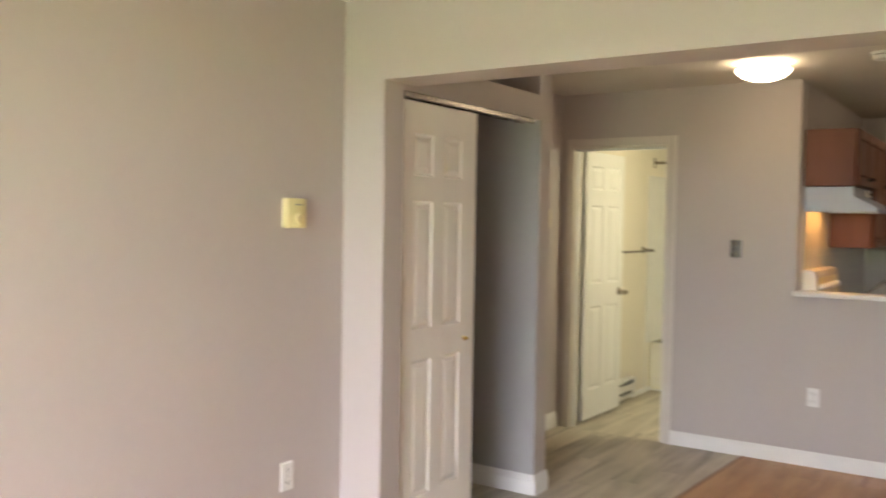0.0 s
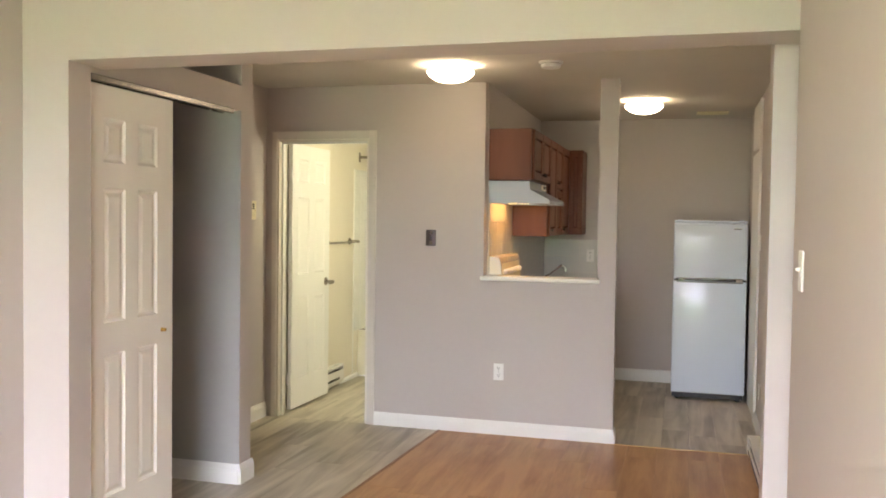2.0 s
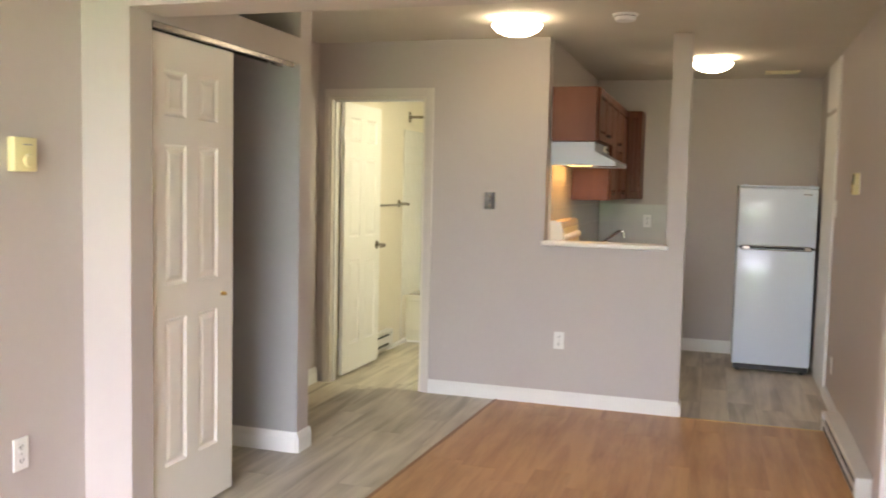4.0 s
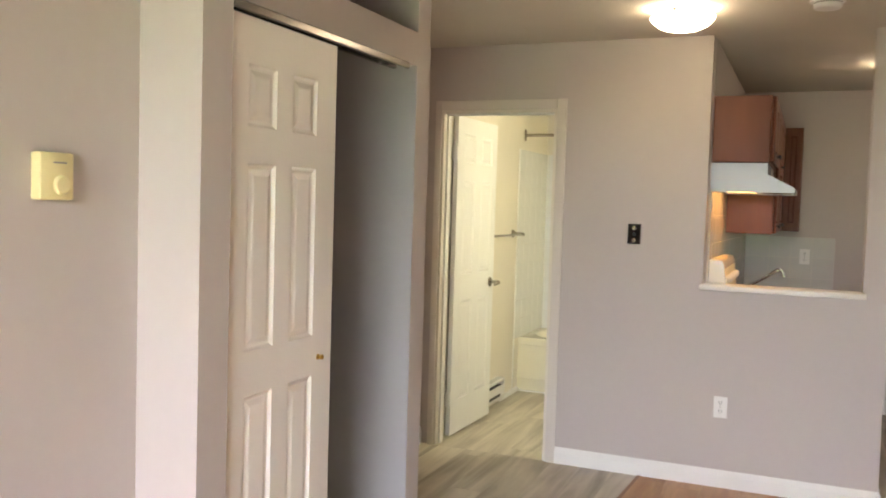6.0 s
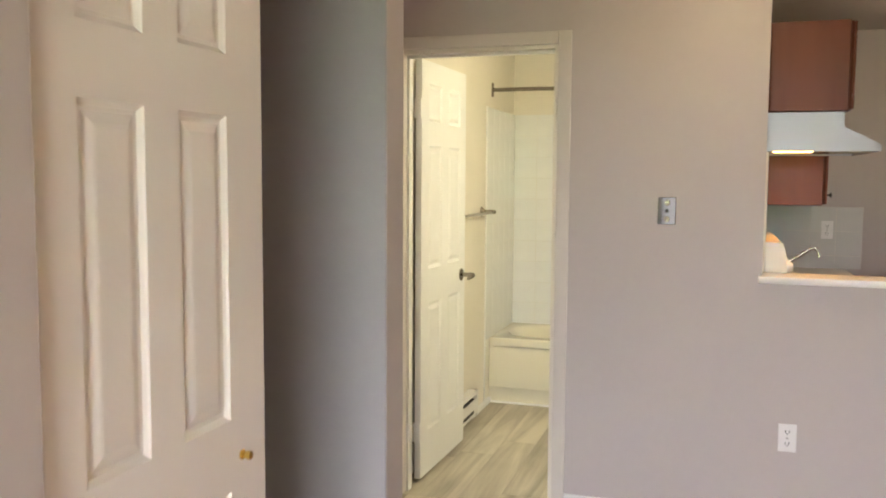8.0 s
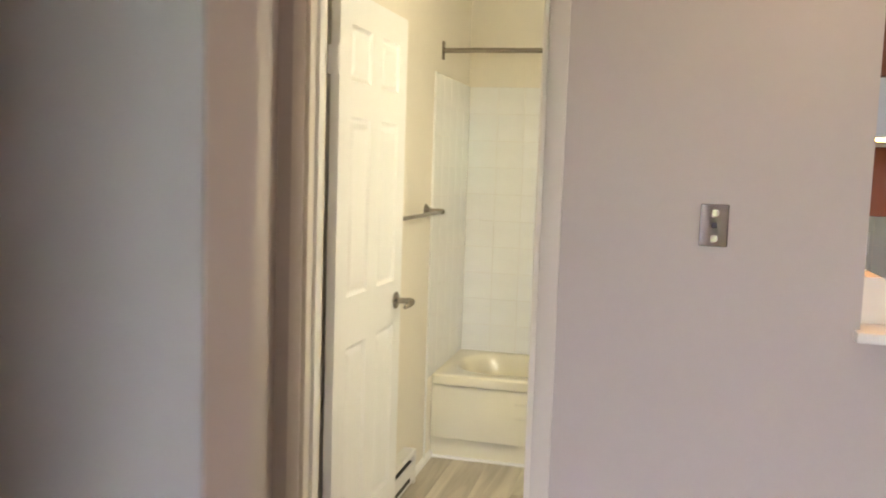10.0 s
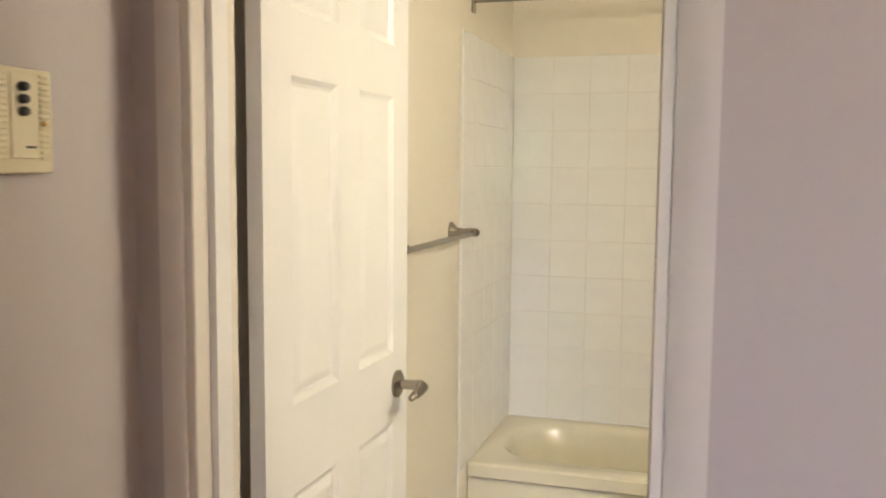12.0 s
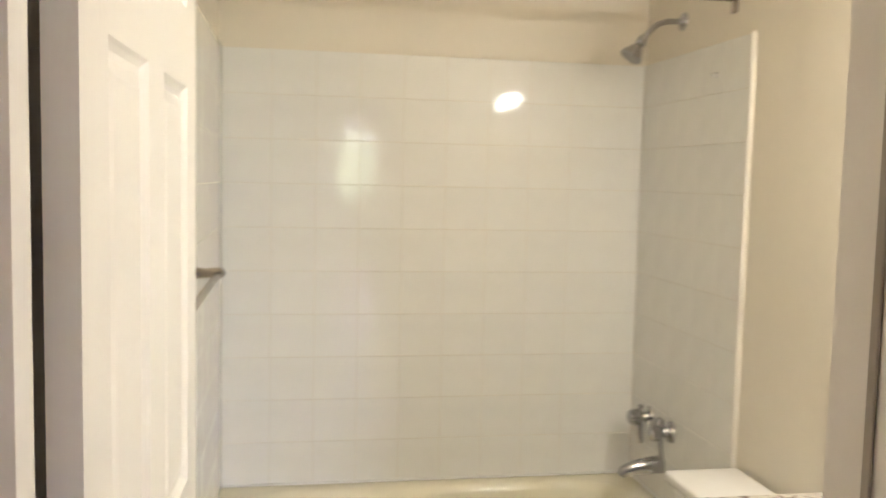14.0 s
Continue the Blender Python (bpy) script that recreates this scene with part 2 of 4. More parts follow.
def lathe(bm, profile, at, axis="z", steps=32):
    """A turned shape: profile rows are radius and height along the axis from the point at."""
    m = Matrix.Translation(at) @ AXES[axis]
    rings = []
    for r, h in profile:
        if r < 1e-5:
            rings.append([bm.verts.new(m @ Vector((0, 0, h)))])
        else:
            rings.append([bm.verts.new(m @ Vector((r * math.cos(2 * math.pi * i / steps), r * math.sin(2 * math.pi * i / steps), h))) for i in range(steps)])
    for a, b in zip(rings, rings[1:]):
        for i in range(steps):
            j = (i + 1) % steps
            f = [a[i % len(a)], a[j % len(a)], b[j % len(b)], b[i % len(b)]]
            f = list(dict.fromkeys(f))
            if len(f) > 2:
                bm.faces.new(f)
    return bm


def tube(bm, points, radius, steps=14):
    """A bent rod through the points, closed at its ends."""
    pts = [Vector(p) for p in points]
    rings = []
    side = None
    for i, p in enumerate(pts):
        d = (pts[min(i + 1, len(pts) - 1)] - pts[max(i - 1, 0)]).normalized()
        if side is None:
            side = d.orthogonal().normalized()
        side = (side - d * side.dot(d)).normalized()
        up = d.cross(side)
        rad = radius[i] if isinstance(radius, (list, tuple)) else radius
        rings.append([bm.verts.new(p + rad * (side * math.cos(2 * math.pi * k / steps) + up * math.sin(2 * math.pi * k / steps))) for k in range(steps)])
    for a, b in zip(rings, rings[1:]):
        for k in range(steps):
            bm.faces.new((a[k], a[(k + 1) % steps], b[(k + 1) % steps], b[k]))
    bm.faces.new(rings[0][::-1]), bm.faces.new(rings[-1])
    return bm


def extrude(bm, outline, y0, y1, axis="y"):
    """A prism: an outline of (u, w) pairs swept along an axis; u, w are x, z for y, and y, z for x, and x, y for z."""
    def place(u, w, s):
        return {"y": (u, s, w), "x": (s, u, w), "z": (u, w, s)}[axis]
    a = [bm.verts.new(place(u, w, y0)) for u, w in outline]
    b = [bm.verts.new(place(u, w, y1)) for u, w in outline]
    k = len(outline)
    for i in range(k):
        bm.faces.new((a[i], a[(i + 1) % k], b[(i + 1) % k], b[i]))
    bm.faces.new(a[::-1]), bm.faces.new(b)
    return bm


def mesh_of(name, bm, mat, smooth=False):
    bmesh.ops.recalc_face_normals(bm, faces=bm.faces)
    me = bpy.data.meshes.new(name)
    bm.to_mesh(me)
    bm.free()
    me.materials.append(mat)
    if smooth:
        me.shade_smooth()
        me.set_sharp_from_angle(angle=radians(35))
    return me


def setting(name, bm, mat, label="", category="", smooth=False):
    return tagged(new(name, mesh_of(name, bm, mat, smooth)), label, category, "", "structure")


def thing(name, label, category, at=(0, 0, 0), group="", kind=""):
    ob = new(name)
    ob.empty_display_size = 0.1
    ob.location = at
    return tagged(ob, label, category, group, kind)


def part(name, bm, mat, parent, label="", smooth=True):
    ob = new(name, mesh_of(name, bm, mat, smooth))
    ob.parent = parent
    ob.matrix_parent_inverse = Matrix.Translation(-parent.location)
    return tagged(ob, label)


def piece(name, me, parent, at):
    ob = new(name, me)
    ob.parent = parent
    ob.matrix_parent_inverse = Matrix.Translation(-parent.location)
    ob.location = at
    return ob


# ---- structure ----
CZ = 2.42
setting("ground", boxes((-60, 60, -120, -2.2, -0.35, -0.30)), LAWN, "green lawn outside the window", "ground")
setting("backdrop", boxes((-70, 70, -62, -61, -0.3, 9)), HEDGEGLOW, "distant green trees with an added glow", "backdrop")
setting("subfloor", boxes((-3.0, 1.0, -2.25, 8.6, -0.12, -0.012)), GROUT, "concrete slab under the floors", "floor")
setting("ceiling_living", boxes((-2.6, 1.0, -2.25, 3.08, CZ, CZ + 0.1)), CEIL, "white living room ceiling", "ceiling")
setting("ceiling", boxes((-3.0, 1.0, 3.08, 6.1, CZ, CZ + 0.1), (-1.14, 1.0, 6.1, 8.6, CZ, CZ + 0.1)), CEIL, "beige textured entry and kitchen ceiling", "ceiling")
setting("ceiling_bath", boxes((-3.0, -1.14, 6.1, 8.6, CZ, CZ + 0.1)), CREAM, "cream bathroom ceiling", "ceiling")

setting("wall_living_left", boxes((-2.6, -2.372, -2.25, 3.08, 0, CZ)), PAINT, "plain greige living room wall", "wall")
setting("wall_living_right", boxes((0.498, 1.0, -2.25, 3.08, 0, CZ)), PAINT, "plain greige living room wall", "wall")
WX0, WX1, WZ0, WZ1 = -1.82, 0.43, 0.12, 2.32
setting("wall_window", boxes((-2.372, WX0, -2.25, -2.0, 0, CZ), (WX1, 0.498, -2.25, -2.0, 0, CZ), (WX0, WX1, -2.25, -2.0, 0, WZ0), (WX0, WX1, -2.25, -2.0, WZ1, CZ)), PAINT, "greige wall around the large window", "wall")
setting("wall_header", boxes((-2.372, 1.0, 3.08, 3.30, 2.08, CZ)), PAINT, "greige header beam over the wide opening", "beam")
setting("wall_opening_right", boxes((0.447, 1.0, 3.312, 3.43, 0, CZ)), PAINT, "greige wall end beside the opening", "wall")
SIDE = lambda y: 0.685 + (y - 5.0) * 0.02
setting("wall_kitchen_right", extrude(boxes((0.70, 1.0, 3.08, 3.312, 0, 2.08)), [(SIDE(3.43), 3.43), (1.0, 3.43), (1.0, 8.38), (SIDE(8.38), 8.38)], 0, CZ, "z"), PAINT, "plain greige kitchen side wall", "wall")
setting("wall_closet_near", boxes((-2.79, -2.158, 3.08, 3.213, 0, 2.08), (-2.79, -2.372, 3.08, 3.30, 2.08, CZ)), PAINT, "greige wall end beside the closet", "wall")
setting("wall_closet_head", boxes((-2.235, -2.165, 3.213, 4.468, 2.055, 2.19), (-2.79, -2.235, 3.213, 4.468, 2.165, 2.19)), PAINT, "greige closet head with an open gap above", "wall")
# thin sheet added over the end wall, darkened as the closet's shade
setting("wall_closet_shade", boxes((-2.79, -2.1665, 4.463, 4.468, 0, 2.165)), CLOSETSHADE, "thin grey sheet with the closet's shade in its colour", "wall")
setting("wall_closet_far", boxes((-2.79, -2.165, 4.468, 4.592, 0, CZ)), PAINT, "greige wall at the closet's far end", "wall")
ED0, ED1 = 4.66, 5.548
setting("wall_entry", boxes((-2.95, -2.79, 3.08, ED0, 0, CZ), (-2.95, -2.79, ED1, 6.1, 0, CZ), (-2.95, -2.79, ED0, ED1, 2.05, CZ)), PAINT, "greige entry wall", "wall")
BX0, BX1, BZ = -2.705, -1.986, 2.045
setting("wall_kitchen", extrude(bmesh.new(), [(-2.79, 0), (BX0, 0), (BX0, BZ), (BX1, BZ), (BX1, 0), (-0.248, 0), (-0.248, CZ), (-0.368, CZ), (-0.368, 1.064), (-1.145, 1.064), (-1.145, CZ), (-2.79, CZ)], 6.0, 6.1), PAINT, "greige wall with a pass-through opening", "wall")
setting("wall_bath_left", boxes((-2.95, -2.735, 6.1, 8.38, 0, CZ)), CREAM, "cream bathroom wall", "wall")
setting("wall_bath_right", boxes((-1.24, -1.19, 6.1, 8.38, 0, CZ)), CREAM, "cream bathroom wall", "wall")
setting("wall_kitchen_left", boxes((-1.19, -1.14, 6.1, 8.38, 0, CZ)), PAINT, "greige kitchen wall behind the cabinets", "wall")
setting("wall_bath_back", boxes((-2.95, -1.19, 8.38, 8.55, 0, CZ)), CREAM, "cream wall above the bath tiles", "wall")
setting("wall_kitchen_back", boxes((-1.19, 1.0, 8.38, 8.55, 0, CZ)), PAINT, "greige kitchen end wall", "wall")
setting("wall_bath_front", boxes((-2.735, BX0, 6.1, 6.104, 0, CZ), (BX1, -1.24, 6.1, 6.104, 0, CZ), (BX0, BX1, 6.1, 6.104, BZ, CZ)), CREAM, "cream inner side of the bathroom door wall", "wall")

# window, frame and panes
win = thing("window_1", "large white framed window with two clear panes", "window", (-0.635, -2.1, WZ0), kind="structure")
part("window_frame", boxes((WX0, WX1, -2.16, -2.08, WZ0, WZ0 + 0.06), (WX0, WX1, -2.16, -2.08, WZ1 - 0.06, WZ1), (WX0, WX0 + 0.06, -2.16, -2.08, WZ0 + 0.06, WZ1 - 0.06), (WX1 - 0.06, WX1, -2.16, -2.08, WZ0 + 0.06, WZ1 - 0.06), (-0.665, -0.605, -2.16, -2.08, WZ0 + 0.06, WZ1 - 0.06)), TRIM, win)
for a, b in ((WX0 + 0.06, -0.665), (-0.605, WX1 - 0.06)):
    p = part("pane", boxes((a, b, -2.125, -2.119, WZ0 + 0.06, WZ1 - 0.06)), PANE, win)
    p.visible_shadow = False
part("window_sill", boxes((WX0 - 0.03, WX1 + 0.03, -2.08, -1.96, WZ0 - 0.03, WZ0), bevel=0.004), TRIM, win)


# baseboards with a stepped profile
def baseboard(name, p0, p1, out, h=0.094):
    """A board from p0 to p1 along a wall; out is the way it stands off the wall."""
    p0, p1, out = Vector((*p0, 0)), Vector((*p1, 0)), Vector((*out, 0))
    bm = bmesh.new()
    prof = [(0, 0), (0.016, 0), (0.016, h * 0.70), (0.013, h * 0.75), (0.013, h * 0.80), (0.008, h * 0.93), (0.004, h), (0, h)]
    a = [bm.verts.new(p0 + out * u + Vector((0, 0, w))) for u, w in prof]
    b = [bm.verts.new(p1 + out * u + Vector((0, 0, w))) for u, w in prof]
    k = len(prof)
    for i in range(k):
        bm.faces.new((a[i], a[(i + 1) % k], b[(i + 1) % k], b[i]))
    bm.faces.new(a[::-1]), bm.faces.new(b)
    return setting(name, bm, TRIM, "white moulded baseboard", "baseboard")


baseboard("baseboard_kitchen_wall", (-1.930, 6.0), (-0.248, 6.0), (0, -1))
baseboard("baseboard_wall_end", (-0.248, 5.984), (-0.248, 6.1), (1, 0))
baseboard("baseboard_entry", (-2.79, 5.616), (-2.79, 5.988), (1, 0), 0.11)
baseboard("baseboard_closet_end", (-2.165, 4.453), (-2.165, 4.608), (1, 0), 0.11)
baseboard("baseboard_closet_inside", (-2.79, 4.463), (-2.165, 4.463), (0, -1), 0.11)
baseboard("baseboard_closet_hall", (-2.79, 4.592), (-2.165, 4.592), (0, 1), 0.11)
baseboard("baseboard_kitchen_back", (-0.45, 8.38), (SIDE(8.38), 8.38), (0, -1), 0.11)
baseboard("baseboard_kitchen_right", (SIDE(6.02), 6.02), (SIDE(6.92), 6.92), (-1, 0))
baseboard("baseboard_bath", (-2.735, 7.30), (-2.735, 7.745), (1, 0), 0.035)

# bathroom door frame
cas = thing("door_frame_bath", "white painted casing and jamb of the bathroom door", "door frame", (-2.35, 6.0, 0), kind="structure")


def casing_profile(bm, x0, x1, z0, z1, inner_right):
    """An upright casing board on the wall face y = 6.0, thinner at its inner edge."""
    w = x1 - x0
    pts = [(x0, 6.0), (x1, 6.0), (x1, 5.992 if inner_right else 5.984), (x1 - 0.25 * w, 5.986 if inner_right else 5.984), (x0 + 0.25 * w, 5.984 if inner_right else 5.986), (x0, 5.984 if inner_right else 5.992)]
    return extrude(bm, pts, z0, z1, "z")


part("casing_left", casing_profile(bmesh.new(), -2.738, -2.703, 0, BZ + 0.055, True), CASING, cas)
part("casing_right", casing_profile(bmesh.new(), BX1, -1.931, 0, BZ + 0.055, False), CASING, cas)
part("casing_top", boxes((-2.703, BX1, 5.985, 6.0, BZ, BZ + 0.055), bevel=0.003), CASING, cas)
part("jamb_left", boxes((BX0, BX0 + 0.018, 5.998, 6.126, 0, BZ), bevel=0.002), JAMB, cas)
part("jamb_right", boxes((BX1 - 0.018, BX1, 5.998, 6.106, 0, BZ), bevel=0.002), JAMB, cas)
part("jamb_top", boxes((BX0 + 0.018, BX1 - 0.018, 5.998, 6.106, BZ - 0.018, BZ), bevel=0.002), JAMB, cas)
part("door_stop", boxes((BX0 + 0.018, BX0 + 0.030, 6.040, 6.084, 0, BZ - 0.018), (BX0 + 0.03, BX1 - 0.03, 6.03, 6.062, BZ - 0.030, BZ - 0.018)), TRIM, cas)
# no stop on this side: a brown strip is added as its shadow
part("jamb_shade_strip", boxes((BX1 - 0.0215, BX1 - 0.018, 6.038, 6.049, 0, BZ - 0.018), bevel=0.001), JAMBSHADE, cas, "brown strip standing for the shadow line on the jamb")


# ---- doors ----
def panel_cells(us, ws, t, m, name, mat, parent, u_all, w_all):
    """A moulded door: slab faces between the panels, and a raised panel in every cell, on both sides.
    us, ws: spans of the panel columns and rows; m: pose of the slab, whose face lies at depth 0 and back at depth t."""
    cu = sorted({u_all[0], u_all[1], *[v for s in us for v in s]})
    cw = sorted({w_all[0], w_all[1], *[v for s in ws for v in s]})
    slab = bmesh.new()

    def quad(bm, u0, u1, w0, w1, d):
        return bm.faces.new([bm.verts.new(m @ Vector((u, d, w))) for u, w in ((u0, w0), (u1, w0), (u1, w1), (u0, w1))])
    for i in range(len(cu) - 1):
        for j in range(len(cw) - 1):
            hit = (cu[i], cu[i + 1]) in us and (cw[j], cw[j + 1]) in ws
            if not hit:
                quad(slab, cu[i], cu[i + 1], cw[j], cw[j + 1], 0)
                quad(slab, cu[i], cu[i + 1], cw[j], cw[j + 1], t)
    u0, u1, w0, w1 = *u_all, *w_all
    for quadv in (((u0, 0, w0), (u0, t, w0), (u0, t, w1), (u0, 0, w1)), ((u1, 0, w0), (u1, t, w0), (u1, t, w1), (u1, 0, w1)), ((u0, 0, w0), (u1, 0, w0), (u1, t, w0), (u0, t, w0)), ((u0, 0, w1), (u1, 0, w1), (u1, t, w1), (u0, t, w1))):
        slab.faces.new([slab.verts.new(m @ Vector(v)) for v in quadv])
    bmesh.ops.remove_doubles(slab, verts=slab.verts, dist=0.0004)
    body = part("slab", slab, mat, parent, smooth=False)
    steps = [(0.0, 0.0), (0.004, 0.004), (0.010, 0.0085), (0.017, 0.0098), (0.034, 0.0035), (0.040, 0.0025)]
    for us_ in us:
        for ws_ in ws:
            bm = bmesh.new()
            for side in (0, 1):
                rings = []
                for inset, deep in steps:
                    d = deep if side == 0 else t - deep
                    rings.append([bm.verts.new(m @ Vector((u, d, w))) for u, w in ((us_[0] + inset, ws_[0] + inset), (us_[1] - inset, ws_[0] + inset), (us_[1] - inset, ws_[1] - inset), (us_[0] + inset, ws_[1] - inset))])
                for a, b in zip(rings, rings[1:]):
                    for k in range(4):
                        bm.faces.new((a[k], a[(k + 1) % 4], b[(k + 1) % 4], b[k]))
                bm.faces.new(rings[-1])
            part("panel", bm, mat, parent, smooth=False)
    return body


# bathroom door, standing open into the bathroom
hinge, free = Vector((-2.657, 6.158)), Vector((-2.639, 6.832))
dirn = (free - hinge).normalized()
bath_m = Matrix(((dirn.x, -dirn.y, 0, hinge.x), (dirn.y, dirn.x, 0, hinge.y), (0, 0, 1, 0), (0, 0, 0, 1)))
bath_door = thing("bathroom_door", "white six-panel moulded door standing wide open", "door", (hinge.x, hinge.y, 0.0))
LW = (free - hinge).length
panel_cells([(0.10, 0.292), (LW - 0.282, LW - 0.09)], [(0.235, 0.865), (1.035, 1.63), (1.745, 1.925)], 0.030, bath_m, "bath", BATHDOOR, bath_door, (0.0, LW), (0.02, 2.03))
bm = bmesh.new()
kp = bath_m @ Vector((LW - 0.068, 0, 0.955))
lathe(bm, [(0.0, 0.0), (0.033, 0.0), (0.033, 0.006), (0.026, 0.011), (0.012, 0.014), (0.011, 0.034), (0.0, 0.034)], kp, "x")
rose = part("rosette", bm, NICKEL, bath_door, "brushed nickel rosette")
bm = bmesh.new()
tube(bm, [kp + Vector((0.010, 0, 0)), kp + Vector((0.045, 0.001, 0)), kp + Vector((0.062, -0.001, 0)), kp + Vector((0.069, -0.010, -0.001)), kp + Vector((0.070, -0.030, -0.004)), kp + Vector((0.066, -0.056, -0.010)), kp + Vector((0.060, -0.070, -0.015))], [0.011, 0.012, 0.014, 0.014, 0.012, 0.010, 0.007])
part("lever", bm, NICKEL, rose, "brushed nickel lever handle")
for z in (0.25, 1.80):
    bm = bmesh.new()
    tube(bm, [(hinge.x - 0.004, hinge.y - 0.008, z - 0.045), (hinge.x - 0.004, hinge.y - 0.008, z + 0.045)], 0.006)
    box(bm, hinge.x - 0.036, hinge.x - 0.006, hinge.y - 0.012, hinge.y - 0.009, z - 0.045, z + 0.045)
    part("hinge", bm, TRIM, bath_door, "painted butt hinge")

# closet sliding door, track and pull
closet_m = Matrix(((0, -1, 0, -2.178), (1, 0, 0, 3.222), (0, 0, 1, 0), (0, 0, 0, 1)))
closet_door = thing("closet_door", "pinkish white six-panel sliding closet door", "door", (-2.178, 3.22, 0.02))
panel_cells([(0.096, 0.245), (0.335, 0.482)], [(0.275, 0.885), (1.022, 1.59), (1.70, 1.885)], 0.032, closet_m, "closet", DOORPAINT, closet_door, (0.0, 0.607), (0.03, 2.022))
bm = bmesh.new()
lathe(bm, [(0.0, 0.0), (0.010, 0.0), (0.010, 0.003), (0.006, 0.006), (0.009, 0.014), (0.008, 0.02), (0.0, 0.022)], (-2.178, 3.742, 0.945), "x", 18)
part("pull_knob", bm, BRASS, closet_door, "small worn brass pull")
track = thing("closet_track", "aluminium sliding door track under the closet head", "track", (-2.18, 3.8, 2.03))
bm = bmesh.new()
extrude(bm, [(-2.232, 2.055), (-2.160, 2.055), (-2.155, 2.050), (-2.155, 2.030), (-2.160, 2.026), (-2.166, 2.030), (-2.166, 2.046), (-2.232, 2.046)], 3.216, 4.37)
part("fascia", bm, ALU, track)
part("runner", boxes((-2.232, -2.215, 3.216, 4.37, 2.030, 2.046)), ALU, track)

# entry door with casing and locks
ent = thing("door_frame_entry", "white painted casing of the entry door", "door frame", (-2.79, 5.1, 0), kind="structure")
bm = bmesh.new()
extrude(bm, [(-2.79, ED1), (-2.778, ED1), (-2.774, ED1 + 0.02), (-2.774, ED1 + 0.05), (-2.778, ED1 + 0.066), (-2.79, ED1 + 0.066)], 0, 2.11, "z")
part("casing_right", bm, TRIM, ent)
bm = bmesh.new()
extrude(bm, [(-2.79, ED0 - 0.05), (-2.776, ED0 - 0.05), (-2.776, ED0), (-2.79, ED0)], 0, 2.11, "z")
part("casing_left", bm, TRIM, ent)
part("casing_top", boxes((-2.79, -2.776, ED0, ED1, 2.05, 2.11), bevel=0.002), TRIM, ent)
entry_door = thing("entry_door", "smooth white entry door with brass deadbolt, closed", "door", (-2.81, 5.1, 0.0))
part("slab", boxes((-2.840, -2.797, ED0 + 0.004, ED1 - 0.004, 0.006, 2.046), bevel=0.002), TRIM, entry_door)
bm = bmesh.new()
lathe(bm, [(0, 0), (0.032, 0), (0.032, 0.008), (0.026, 0.016), (0.02, 0.018), (0, 0.018)], (-2.797, 5.47, 1.04), "x")
bolt = part("deadbolt", bm, BRASS, entry_door, "brass deadbolt rose")
part("thumb_turn", box(bmesh.new(), -2.786, -2.768, 5.466, 5.474, 1.020, 1.062, bevel=0.003), BRASS, bolt)
bm = bmesh.new()
lathe(bm, [(0, 0), (0.033, 0), (0.033, 0.006), (0.016, 0.012), (0.012, 0.03), (0.022, 0.042), (0.028, 0.055), (0.024, 0.068), (0, 0.072)], (-2.797, 5.47, 0.915), "x")
part("door_knob", bm, CHROME, entry_door, "chrome door knob")

# kitchen side door, seen edge on
pantry = thing("pantry_door", "white painted pantry door with a small upper door", "door", (0.73, 7.3, 0.0))
part("casing", boxes((0.706, 0.730, 6.93, 6.995, 0, 2.40), bevel=0.003), TRIM, pantry)
part("lower_door", boxes((0.712, 0.735, 7.0, 7.60, 0.01, 2.02), bevel=0.003), TRIM, pantry)
part("upper_door", boxes((0.712, 0.735, 7.0, 7.60, 2.06, 2.40), bevel=0.003), TRIM, pantry)

# pass-through ledge
setting("ledge_pass_through", box(bmesh.new(), -1.160, -0.352, 5.958, 6.135, 1.064, 1.093, bevel=0.006, segments=2), TRIM, "white painted pass-through ledge", "ledge", True)


# ---- lamps ----
def ceiling_lamp(x, y):
    lamp = thing("ceiling_lamp", "lit frosted glass dome flush ceiling lamp", "ceiling lamp", (x, y, CZ), group="dome ceiling lamps")
    bm = lathe(bmesh.new(), [(0, 0.0), (0.100, 0.0), (0.104, 0.006), (0.104, 0.022), (0.098, 0.026)], (x, y, CZ), "-z")
    part("base_pan", bm, TRIM, lamp)
    bm = lathe(bmesh.new(), [(0.112, 0.025), (0.134, 0.030), (0.145, 0.038), (0.146, 0.044), (0.138, 0.057), (0.114, 0.078), (0.080, 0.093), (0.04, 0.102), (0.0, 0.105)], (x, y, CZ), "-z", 40)
    part("glass_dome", bm, DOMEGLASS, lamp, "lit frosted glass dome")
    for k in range(3):
        a = 0.4 + 2.094 * k
        bm = lathe(bmesh.new(), [(0, 0.0), (0.008, 0.0), (0.008, 0.018), (0, 0.02)], (x + 0.140 * math.cos(a), y + 0.140 * math.sin(a), CZ - 0.022), "-z", 12)
        part("clip", bm, NICKEL, lamp, "nickel glass clip")


ceiling_lamp(-1.222, 5.345)
ceiling_lamp(-0.137, 7.118)

vanity_lamp = thing("vanity_lamp", "lit bathroom wall lamp with three flat bulbs", "wall lamp", (-1.24, 6.55, 1.95))
part("back_plate", boxes((-1.262, -1.241, 6.25, 6.85, 1.90, 2.0), bevel=0.004), CHROME, vanity_lamp)
for k in range(3):
    bm = bmesh.new()
    bmesh.ops.create_uvsphere(bm, u_segments=24, v_segments=14, radius=0.036, matrix=Matrix.Translation((-1.310, 6.38 + 0.17 * k, 1.95)) @ Matrix.Diagonal((0.7, 1, 0.36, 1)))
    part("bulb", bm, GLOBE, vanity_lamp, "lit flattened glass bulb")

